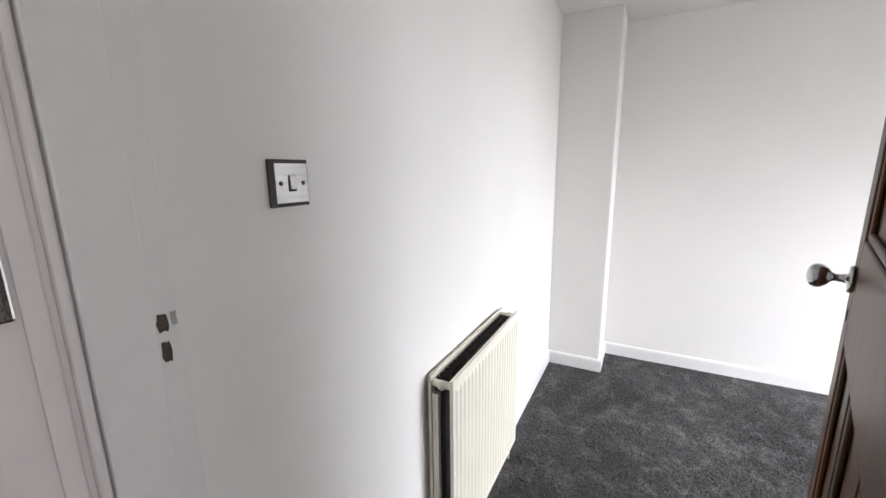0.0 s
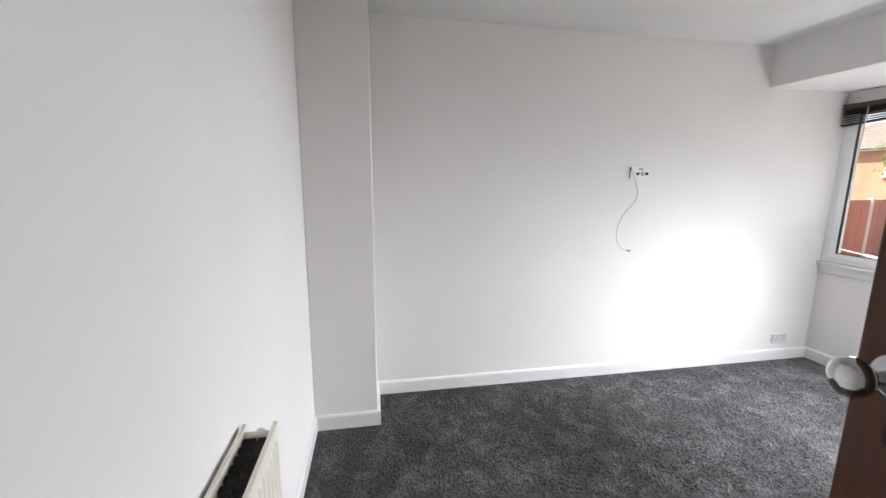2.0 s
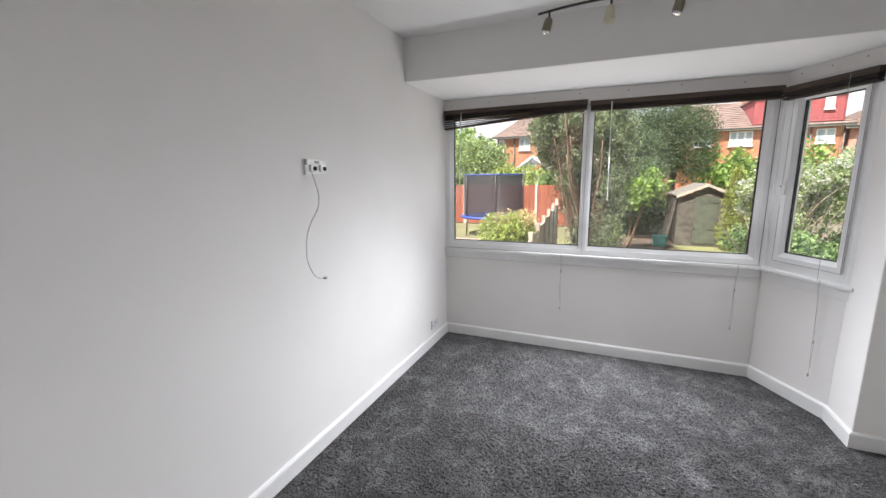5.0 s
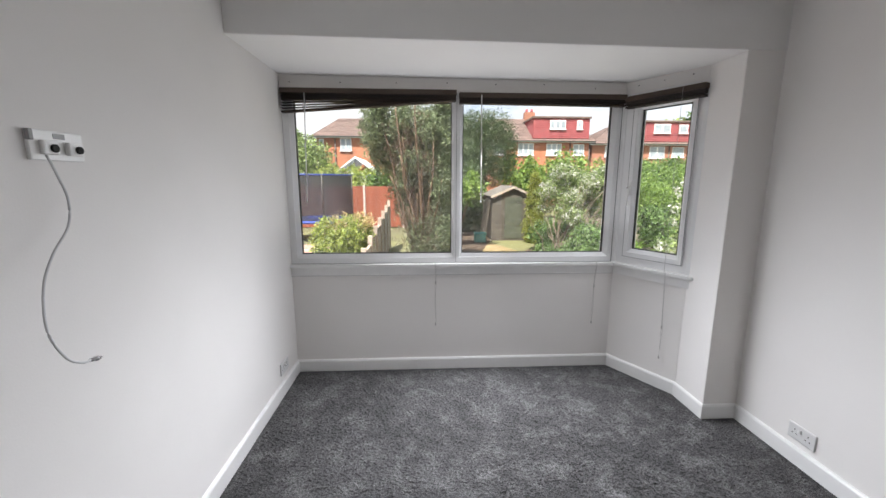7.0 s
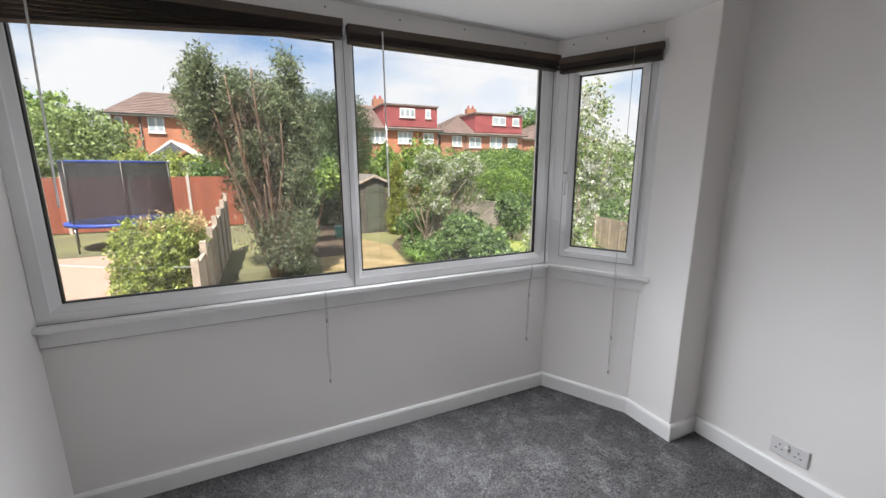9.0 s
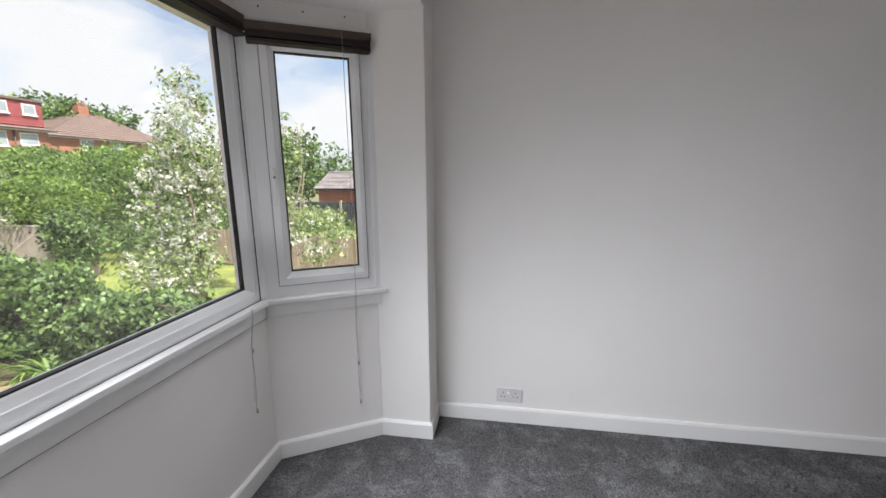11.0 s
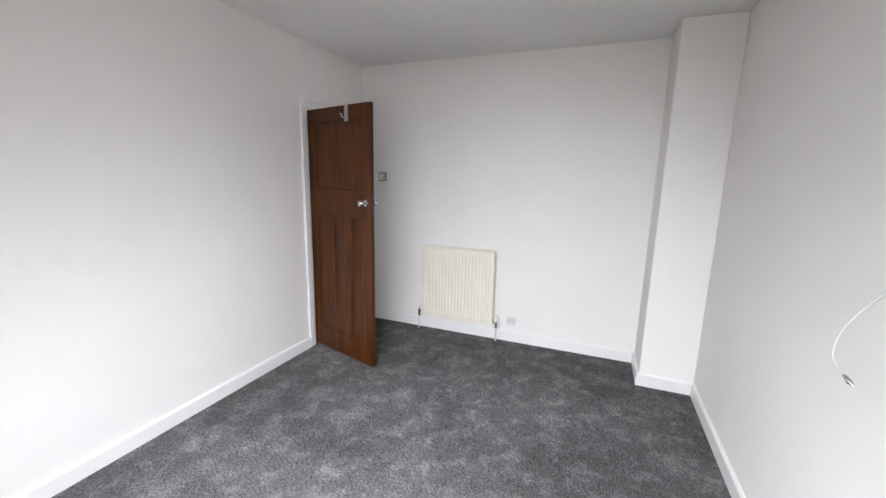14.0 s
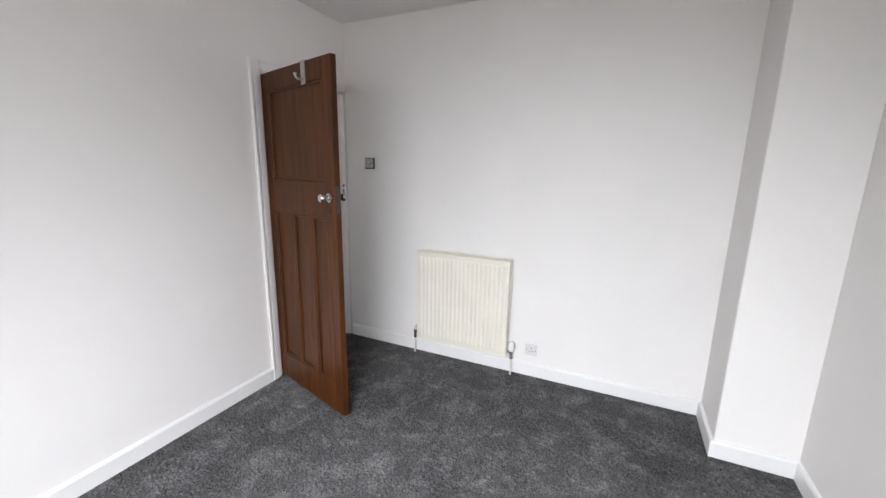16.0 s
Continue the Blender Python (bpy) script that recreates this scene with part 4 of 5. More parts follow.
FENCERED = surface("red_brown_fence", (0.30, 0.085, 0.045), 0.75, vary=0.12, scale=3, fine=30, bump=0.2, stretch=(4, 4, 0.4), per_piece=0.12)
CONCRETE = surface("concrete_post", (0.52, 0.46, 0.42), 0.9, vary=0.1, scale=8, fine=90, bump=0.3)
PALEWOOD = surface("weathered_pale_wood", (0.46, 0.38, 0.31), 0.85, vary=0.15, scale=6, fine=40, bump=0.3, per_piece=0.1)
SHEDWOOD = surface("weathered_shed_boards", (0.115, 0.10, 0.08), 0.85, vary=0.25, scale=6, fine=40, bump=0.3, per_piece=0.2)
SHEDDOOR = surface("green_grey_shed_door", (0.095, 0.105, 0.075), 0.8, vary=0.18, scale=5, fine=40, bump=0.2)
FELT = surface("roof_felt", (0.17, 0.155, 0.135), 0.9, vary=0.15, scale=6, fine=80, bump=0.3)
NET = surface("black_net", (0.03, 0.03, 0.035), 0.9)
BLUE = surface("blue_padding", (0.03, 0.07, 0.38), 0.5, vary=0.1)
BRICK = surface("red_brick_wall", (0.48, 0.19, 0.105), 0.85, vary=0.14, scale=1.2, fine=14, bump=0.2)
BRICKDULL = surface("dull_red_brick_wall", (0.42, 0.19, 0.12), 0.85, vary=0.14, scale=1.2, fine=14, bump=0.2)
TILE = surface("brown_roof_tiles", (0.20, 0.14, 0.12), 0.9, vary=0.2, scale=2, fine=20, bump=0.2)
REDTILE = surface("hung_red_tiles", (0.40, 0.10, 0.105), 0.8, vary=0.15, scale=2, fine=25, bump=0.3)
WHITEFRAME = surface("white_house_frame", (0.75, 0.75, 0.74), 0.4)
HOUSEGLASS = surface("pale_house_glass", (0.42, 0.48, 0.52), 0.12, vary=0.2, scale=0.8)
PEBBLE = surface("pebbledash_render", (0.50, 0.42, 0.38), 0.9, vary=0.15, scale=3, fine=60, bump=0.6, depth=0.01)
GREENHOUSE = surface("pale_lean_to_roof", (0.55, 0.53, 0.50), 0.5)

structure("ground", a_box(-300, 600, -450, 450, GROUND - 0.3, GROUND), GROUNDMAT, "garden ground reaching to the horizon", "ground")
lawn = prism(bmesh.new(), [(4.6, 2.95), (4.6, -1.3), (7.9, -1.0), (9.0, -0.75), (11.2, -0.95), (13.2, -1.2), (15.6, -0.4), (15.4, 0.6), (12.8, 0.9), (10.5, 1.1), (9.2, 2.2), (8.8, 2.95)], GROUND, GROUND + 0.006)
structure("lawn", lawn, GRASS_DRY, "parched straw-coloured lawn", "lawn")
structure("flower_bed", prism(bmesh.new(), [(7.9, -1.12), (9.0, -0.90), (11.2, -1.02), (13.2, -1.22), (15.5, -2.5), (13, -4.4), (9.4, -2.0), (7.4, -1.45)], GROUND, GROUND + 0.014), SOIL, "bare brown soil bed under the shrubs", "flower bed")
structure("garden_path", prism(bmesh.new(), [(12.4, 1.0), (12.4, 0.35), (14.6, -0.25), (15.7, -0.62), (18.2, -0.62), (18.2, 1.6)], GROUND, GROUND + 0.018), SOIL, "trodden brown earth path under the trees", "path")
structure("patio", prism(bmesh.new(), [(4.6, 3.2), (15, 3.2), (15, 9), (4.6, 9)], GROUND, GROUND + 0.01), PAVING, "pink paved patio next door", "patio")
structure("green_lawn", prism(bmesh.new(), [(4.6, -1.7), (16, -3.2), (20, -12), (4.6, -12)], GROUND, GROUND + 0.008), GRASS_GREEN, "yellow-green lawn next door", "lawn")


def leaves_mesh(name, lobes, count, size, seed, clump=0.22, droop=0.0, flat=1.0, slim=0.28):
    """Many small leaves in clumps, filling the outer part of a few lobes (centre, radii)."""
    rng = np.random.default_rng(seed)
    vol = np.array([r[0] * r[1] * r[2] for _, r in lobes]) ** 0.67
    per = rng.choice(len(lobes), size=max(20, count // 14), p=vol / vol.sum())
    d = rng.normal(size=(len(per), 3))
    d /= np.linalg.norm(d, axis=1)[:, None]
    rad = 0.35 + 0.68 * rng.random(len(per)) ** 0.55
    cen = np.array([lobes[i][0] for i in per]) + d * rad[:, None] * np.array([lobes[i][1] for i in per])
    which = rng.integers(0, len(per), count)
    p = cen[which] + rng.normal(size=(count, 3)) * clump * 0.5 * np.array([1, 1, 0.8])
    p[:, 2] = np.maximum(p[:, 2], GROUND + 0.03)
    a = rng.normal(size=(count, 3))
    a[:, 2] = a[:, 2] * flat - droop
    a /= np.linalg.norm(a, axis=1)[:, None]
    b = np.cross(a, rng.normal(size=(count, 3)))
    b /= np.linalg.norm(b, axis=1)[:, None]
    s = size * (0.6 + 0.8 * rng.random(count))[:, None]
    quads = np.stack([p - a * s * 0.5, p + b * s * slim, p + a * s * 0.55, p - b * s * slim], 1).reshape(-1, 3)
    data = bpy.data.meshes.new(name)
    data.vertices.add(len(quads))
    data.vertices.foreach_set("co", quads.ravel())
    data.loops.add(count * 4)
    data.loops.foreach_set("vertex_index", np.arange(count * 4))
    data.polygons.add(count)
    data.polygons.foreach_set("loop_start", np.arange(count) * 4)
    data.polygons.foreach_set("loop_total", np.full(count, 4))
    data.update()
    return data


def crown(name, parent, material, *args, label="", **kw):
    data = leaves_mesh(name, *args, **kw)
    data.materials.append(material)
    ob = new(name, data)
    ob.parent = parent
    ob.matrix_parent_inverse = parent.matrix_basis.inverted()
    return tagged(ob, label, kind="") if label else ob


def stems(parent, base, tops, radius, material, seed, name="stem", bend=0.15):
    """Tapered, slightly crooked limbs from a base to each top."""
    rnd = random.Random(seed)
    for top in tops:
        a, b = Vector(base), Vector(top)
        a = a + Vector((rnd.uniform(-0.12, 0.12), rnd.uniform(-0.12, 0.12), 0)) * (1 if len(tops) > 2 else 0)
        pts = [a.lerp(b, t) + Vector((rnd.uniform(-bend, bend), rnd.uniform(-bend, bend), rnd.uniform(-bend, bend) * 0.4)) * (t * (1.3 - t)) * (b - a).length * 0.5 for t in (0, 0.25, 0.5, 0.75, 1)]
        part(name, tube(bmesh.new(), smooth_line(pts, 3), radius * rnd.uniform(0.75, 1.15), 7, 0.3), material, parent)


LEAF_CON = leaf_material("conifer_sprays", (0.250, 0.310, 0.155), (0.060, 0.095, 0.045))
LEAF_CON2 = leaf_material("dark_conifer_sprays", (0.115, 0.175, 0.065), (0.028, 0.055, 0.022))
LEAF_BROWN = leaf_material("dead_conifer_sprays", (0.19, 0.12, 0.08), (0.07, 0.045, 0.03))
LEAF_GREEN = leaf_material("bright_leaves", (0.267, 0.400, 0.059), (0.083, 0.192, 0.033))
LEAF_MID = leaf_material("mid_green_leaves", (0.162, 0.276, 0.057), (0.048, 0.114, 0.029))
LEAF_YELLOW = leaf_material("yellow_green_leaves", (0.42, 0.50, 0.085), (0.12, 0.20, 0.03))
LEAF_GOLD = leaf_material("golden_conifer_sprays", (0.348, 0.377, 0.043), (0.131, 0.174, 0.029))
LEAF_IVY = leaf_material("ivy_leaves", (0.215, 0.350, 0.095), (0.035, 0.085, 0.030))
LEAF_PALE = leaf_material("pale_leaves", (0.33, 0.43, 0.13), (0.10, 0.18, 0.045))
BLOSSOM = leaf_material("cream_blossom", (0.84, 0.82, 0.68), (0.80, 0.78, 0.60))
LEAF_PEACH = leaf_material("peach_tips", (0.62, 0.47, 0.22), (0.522, 0.392, 0.145))
FERN = leaf_material("strap_leaves", (0.203, 0.334, 0.058), (0.058, 0.145, 0.029))

# the tall overgrown conifer by the fence
t1 = thing("conifer_tree", (11.0, 2.05, GROUND), "tall overgrown conifer with bare brown inner branches", "tree")
tops = [(10.9, 2.5, 3.0), (11.0, 2.1, 3.4), (11.2, 1.6, 3.2), (10.5, 2.4, 2.5), (10.6, 2.9, 2.6), (10.4, 2.0, 1.9), (10.4, 2.6, 3.1), (10.3, 2.2, 2.9), (10.2, 2.45, 2.0), (10.3, 1.75, 2.4), (10.2, 2.1, 1.2), (10.4, 2.75, 1.6), (10.3, 1.5, 1.5), (10.25, 2.3, 0.9)]
stems(t1, (10.9, 2.0, GROUND), tops, 0.050, BARK, 3, "limb", 0.12)
rnd = random.Random(31)
lobes = [((11.2, 1.55, 2.3), (0.8, 0.6, 1.1)), ((11.1, 1.75, 0.5), (0.5, 0.35, 0.9)), ((11.2, 1.4, 1.7), (0.5, 0.35, 1.0)), ((11.3, 2.9, 2.4), (0.6, 0.5, 0.7)), ((11.3, 2.2, 2.9), (0.6, 0.6, 0.5)), ((11.4, 2.2, 1.4), (0.5, 0.6, 1.2))]
for _ in range(34):
    up = rnd.random()
    y = rnd.uniform(1.05 + 0.45 * (1 - up), 2.0 + 1.5 * up ** 1.2)
    lobes.append(((rnd.uniform(10.4, 11.2) + (0.12 if y > 1.9 else 0.0), y, -0.4 + 3.75 * up), (0.24, 0.22, rnd.uniform(0.28, 0.5))))
crown("crown", t1, LEAF_CON, lobes, 80000, 0.085, 11, clump=0.16, droop=-0.3, slim=0.15)
crown("dead_sprays", t1, LEAF_BROWN, [((10.5, 2.25, 1.9), (0.4, 0.55, 1.2)), ((10.5, 2.0, 0.3), (0.45, 0.6, 0.7))], 2600, 0.15, 12, clump=0.3, droop=1.2, slim=0.035, label="brown dead inner sprays")

t2 = thing("clipped_conifer_tree", (19.5, -0.9, GROUND), "tall dark green clipped conifer behind the shed", "tree")
stems(t2, (19.5, -0.9, GROUND), [(19.5, -0.9, 4.2)], 0.16, BARK, 4, "trunk", 0.03)
crown("crown", t2, LEAF_CON2, [((19.4, -1.35, 2.9), (0.9, 1.05, 1.7)), ((19.4, -0.5, 3.1), (0.9, 0.95, 1.55)), ((19.6, 0.5, 2.7), (0.9, 1.0, 1.9))], 60000, 0.09, 13, clump=0.22, droop=0.5, slim=0.14)
t3 = thing("dark_conifer_tree", (17.6, 1.3, GROUND), "dark conifer overhanging the back of the garden", "tree")
stems(t3, (17.6, 1.3, GROUND), [(17.6, 1.3, 3.6)], 0.13, BARK, 6, "trunk", 0.05)
# first lobe is added to shade the path; low ones darken the hollow
crown("crown", t3, LEAF_CON2, [((16.4, 0.5, 1.75), (0.9, 0.8, 0.45)), ((17.6, 1.3, 2.3), (1.0, 1.0, 1.7)), ((18.3, 0.3, 2.2), (0.8, 0.7, 1.2)), ((18.4, 0.4, 0.3), (0.6, 1.0, 1.2)), ((18.0, 1.4, 0.2), (0.6, 1.0, 1.0))], 40000, 0.10, 15, clump=0.28, droop=0.5, slim=0.15)
t4 = thing("broadleaf_bush", (14.2, 0.35, GROUND), "bright green leafy bush hanging over the path", "bush")
stems(t4, (14.6, 0.9, GROUND), [(14.2, 0.35, 1.2), (14.4, 0.7, 1.5)], 0.05, BARK, 7)
crown("crown", t4, LEAF_GREEN, [((14.2, 0.35, 1.3), (0.45, 0.42, 0.55)), ((14.3, 0.8, 1.0), (0.4, 0.4, 0.5))], 1800, 0.12, 16, clump=0.2)


# the shed
shed = thing("garden_shed", (16.9, -1.43, GROUND), "weathered grey wooden shed with a green-grey door", "shed")
SX, SY0, SY1, SE, SA = 15.8, -2.21, -0.66, 0.91, 1.25
part("side_wall", a_box(SX + 0.02, SX + 2.2, SY1 - 0.03, SY1, GROUND + 0.05, SE), SHEDWOOD, shed)
part("side_wall", a_box(SX + 0.02, SX + 2.2, SY0, SY0 + 0.03, GROUND + 0.05, SE), SHEDWOOD, shed)
part("floor_bearer", a_box(SX - 0.02, SX + 2.2, SY0, SY1, GROUND, GROUND + 0.06), SHEDWOOD, shed)
mid = (SY0 + SY1) / 2
z = GROUND + 0.06
while z < SA - 0.04:
    top = min(z + 0.098, SA - 0.02)
    half = (SY1 - SY0) / 2 if top <= SE else (SY1 - SY0) / 2 * (SA - top) / (SA - SE) + 0.02
    bm = bmesh.new()
    prof = [(SX - 0.016, z), (SX - 0.004, top), (SX + 0.02, top), (SX + 0.02, z)]
    a, b = ([bm.verts.new((px, y, pz)) for px, pz in prof] for y in (mid - half, mid + half))
    bm.faces.new(a)
    bm.faces.new(b[::-1])
    for j in range(4):
        bm.faces.new((a[j], b[j], b[(j + 1) % 4], a[(j + 1) % 4]))
    bmesh.ops.recalc_face_normals(bm, faces=bm.faces[:])
    part("board", bm, SHEDWOOD, shed)
    z += 0.10
z = GROUND + 0.06
while z < SE - 0.05:
    part("board", a_box(SX + 0.02, SX + 2.2, SY1 - 0.002, SY1 + 0.012, z, z + 0.094), SHEDWOOD, shed)
    z += 0.10
for s in (-1, 1):
    bm = bmesh.new()
    y_out, zo = mid + s * 0.86, SA - (SA - SE) * 0.86 / 0.775
    v = [bm.verts.new(p) for p in ((SX - 0.12, mid, SA + 0.03), (SX + 2.3, mid, SA + 0.03), (SX + 2.3, y_out, zo + 0.03), (SX - 0.12, y_out, zo + 0.03))]
    bm.faces.new(v)
    ext = bmesh.ops.extrude_face_region(bm, geom=bm.faces[:])
    bmesh.ops.translate(bm, verts=[q for q in ext["geom"] if isinstance(q, bmesh.types.BMVert)], vec=(0, 0, 0.025))
    bmesh.ops.recalc_face_normals(bm, faces=bm.faces[:])
    part("roof", bm, FELT, shed, "felted roof")
    bm = bmesh.new()
    v = [bm.verts.new(p) for p in ((SX - 0.135, mid, SA + 0.05), (SX - 0.135, y_out, zo + 0.05), (SX - 0.135, y_out, zo - 0.04), (SX - 0.135, mid, SA - 0.04))]
    bm.faces.new(v)
    ext = bmesh.ops.extrude_face_region(bm, geom=bm.faces[:])
    bmesh.ops.translate(bm, verts=[q for q in ext["geom"] if isinstance(q, bmesh.types.BMVert)], vec=(0.018, 0, 0))
    bmesh.ops.recalc_face_normals(bm, faces=bm.faces[:])
    part("barge_board", bm, PALEWOOD, shed, "pale barge board")
sd = part("door", a_box(SX - 0.032, SX - 0.018, mid - 0.36, mid + 0.30, GROUND + 0.08, 0.88, 0.003), SHEDDOOR, shed, "green-grey boarded door")
for k in range(5):
    part("door_board", a_box(SX - 0.037, SX - 0.032, mid - 0.355 + k * 0.131, mid - 0.232 + k * 0.131, GROUND + 0.09, 0.87), SHEDDOOR, sd)
for zz in (0.66, -0.22):
    part("hinge", a_box(SX - 0.042, SX - 0.037, mid - 0.355, mid - 0.10, zz, zz + 0.025), BRUSHED, sd, "steel strap hinge")
part("latch", a_box(SX - 0.046, SX - 0.037, mid + 0.24, mid + 0.30, -0.2, -0.14), BRUSHED, sd, "steel latch")
for k in range(4):
    plank = thing("leaning_plank", (SX + 0.3 + 0.35 * k, SY1 + 0.15, GROUND), "dark old plank leaning on the shed", "plank", "planks by the shed")
    bm = bmesh.new()
    box(bm, SX + 0.2 + 0.35 * k, SX + 0.36 + 0.35 * k, 0, 0.03, 0, 1.6, 0.002)
    bmesh.ops.transform(bm, matrix=pose(0, SY1 + 0.24, GROUND, 8), verts=bm.verts[:])
    part("board", bm, SHEDWOOD, plank)
tub = thing("teal_tub", (15.4, -0.15, GROUND), "small teal plastic storage tub on the ground", "tub")
TEAL = surface("teal_plastic", (0.06, 0.22, 0.20), 0.5)
bm = prism(bmesh.new(), [(15.2, -0.35), (15.6, -0.35), (15.6, 0.05), (15.2, 0.05)], GROUND, GROUND + 0.32, 0.02)
part("body", bm, TEAL, tub)
part("lid", a_box(15.18, 15.62, -0.37, 0.07, GROUND + 0.32, GROUND + 0.36, 0.01), TEAL, tub)

# shrubs on our side
t = thing("golden_conifer", (15.2, -2.1, GROUND), "narrow golden-green upright conifer by the shed", "tree")
stems(t, (15.2, -2.1, GROUND), [(15.2, -2.1, 1.6)], 0.05, BARK, 9, "trunk", 0.03)
crown("crown", t, LEAF_GOLD, [((15.2, -2.1, -0.2), (0.36, 0.34, 0.7)), ((15.2, -2.1, 0.6), (0.30, 0.28, 0.8)), ((15.2, -2.08, 1.3), (0.16, 0.15, 0.55))], 12000, 0.10, 21, clump=0.12, droop=-0.8, slim=0.13)
t = thing("blossom_shrub", (12.3, -2.2, GROUND), "large many-stemmed shrub covered in cream blossom", "shrub")
rnd = random.Random(8)
for k in range(5):
    root = (12.2 + rnd.uniform(-0.35, 0.35), -2.1 + rnd.uniform(-0.45, 0.45), GROUND)
    stems(t, root, [(root[0] + rnd.uniform(-0.7, 0.5), root[1] - 0.25 + rnd.uniform(-1.2, 1.0), rnd.uniform(0.3, 1.6)) for _ in range(8)], 0.021, PALEBARK, 10 + k, bend=0.22)
lobes = []
for k in range(30):
    a, h = rnd.uniform(0, 6.283), rnd.random()
    w = rnd.uniform(0.35, 1.0) * (1.15 - 0.45 * h)
    lobes.append(((12.35 + 0.75 * w * math.cos(a), -2.55 + 1.2 * w * math.sin(a), 0.35 + 1.45 * h), (0.26, 0.30, 0.22)))
crown("crown", t, LEAF_PALE, lobes, 24000, 0.055, 22, clump=0.16)
crown("blossom", t, BLOSSOM, lobes, 10500, 0.055, 23, clump=0.08, label="cream blossom clusters")
t = thing("ground_cover", (11.9, -1.9, GROUND), "dark low undergrowth round the foot of the shrub", "plant")
crown("leaves", t, LEAF_IVY, [((12.0, -1.75, -0.62), (0.9, 0.5, 0.22)), ((11.0, -1.75, -0.60), (0.6, 0.35, 0.25)), ((12.6, -2.4, -0.55), (0.9, 0.9, 0.3)), ((10.6, -2.3, -0.45), (0.7, 0.6, 0.4)), ((13.4, -3.2, -0.25), (0.6, 1.2, 0.5)), ((13.6, -2.2, -0.2), (0.5, 0.7, 0.5))], 16000, 0.075, 26, clump=0.15)
t = thing("low_shrub", (11.0, -3.2, GROUND), "low bright green shrub in the bed", "shrub")
crown("crown", t, LEAF_GREEN, [((11.0, -3.2, -0.35), (0.5, 0.6, 0.40))], 1500, 0.09, 24, clump=0.15)

# ivy over the right-hand boundary fence
ivy = thing("ivy_fence", (7.6, -1.5, GROUND), "low boundary fence smothered in dark green ivy", "fence")
for k in range(5):
    part("fence_panel", a_box(4.9 + k * 1.05, 5.9 + k * 1.05, -1.56, -1.52, GROUND, 0.0), SHEDWOOD, ivy)
rnd = random.Random(77)
lobes = []
for k in range(84):
    x = rnd.uniform(4.9, 10.1)
    top = 0.02 + 0.40 * max(0.0, min(1.0, (x - 6.9) / 1.9)) ** 1.3
    hang = rnd.random() ** 0.7
    lobes.append(((x, -1.52 - 0.05 * (x - 6.0) + rnd.uniform(-0.16, 0.20) + 0.10 * (1 - hang), GROUND + 0.1 + (top - GROUND - 0.15) * hang), (0.30, 0.17, 0.20)))
crown("ivy", ivy, LEAF_IVY, lobes, 42000, 0.056, 25, clump=0.10, droop=0.5, slim=0.36, label="dense ivy")


def strap_plant(name, place, count, length, seed, label):
    """Long arching strap leaves from one root."""
    rnd = random.Random(seed)
    th = thing(name, place, label, "plant", "strap-leaved plants in the bed")
    bm = bmesh.new()
    for _ in range(count):
        a, l = rnd.uniform(0, 6.283), length * rnd.uniform(0.6, 1.1)
        way, side = Vector((math.cos(a), math.sin(a), 0)), Vector((-math.sin(a), math.cos(a), 0))
        root = Vector(place) + way * rnd.uniform(0, 0.14) + side * rnd.uniform(-0.1, 0.1)
        prev = None
        for k in range(6):
            s = k / 5
            p = root + way * (l * s * 0.75) + UP * (l * (1.05 * s - 0.85 * s * s) * rnd.uniform(0.95, 1.05))
            w = 0.018 * (1 - s) ** 0.6 + 0.001
            cur = (bm.verts.new(p - side * w), bm.verts.new(p + side * w))
            if prev:
                bm.faces.new((prev[0], prev[1], cur[1], cur[0]))
            prev = cur
    part("leaves", bm, FERN, th)


for i, (x, y, s) in enumerate(((8.85, -0.86, 0.80), (9.15, -1.15, 0.70), (9.6, -1.2, 0.5), (11.0, -1.25, 0.6), (11.6, -1.35, 0.55), (10.3, -1.3, 0.4), (8.1, -1.25, 0.5))):
    strap_plant("strap_leaf_plant", (x, y, GROUND), 64, s, 30 + i, "clump of arching green strap leaves")

# next door on the right
structure("rendered_wall", a_box(12.2, 18.0, -5.25, -5.05, GROUND, 0.36, 0.01), PEBBLE, "pinkish grey pebbledash garden wall", "wall")
t = thing("ivy_hedge", (15.0, -7.2, GROUND), "thick bright green ivy-covered hedge behind the wall", "hedge")
crown("hedge_leaves", t, LEAF_IVY, [((15.5, -6.4, 0.9), (1.8, 0.9, 1.2)), ((14.2, -7.8, 0.8), (1.5, 1.1, 1.4)), ((13.2, -9.0, 0.9), (1.5, 1.3, 1.5)), ((12.3, -7.2, -0.1), (1.2, 1.3, 0.7)), ((10.8, -8.4, -0.1), (1.3, 1.2, 0.7))], 34000, 0.085, 41, clump=0.22)
crown("hedge_tips", t, LEAF_GREEN, [((15.5, -6.4, 1.35), (1.8, 0.9, 0.9)), ((14.2, -7.8, 1.3), (1.5, 1.1, 1.1)), ((13.2, -9.0, 1.5), (1.5, 1.3, 1.1))], 16000, 0.08, 42, clump=0.22, label="bright young leaves")
t = thing("blossom_tree", (8.1, -3.5, GROUND), "tall slender tree with cream blossom", "tree")
stems(t, (8.1, -3.5, GROUND), [(8.0, -3.4, 2.6), (8.3, -3.0, 1.5), (7.8, -4.1, 1.9), (8.2, -3.9, 3.0), (7.7, -3.2, 1.2)], 0.035, PALEBARK, 44, bend=0.2)
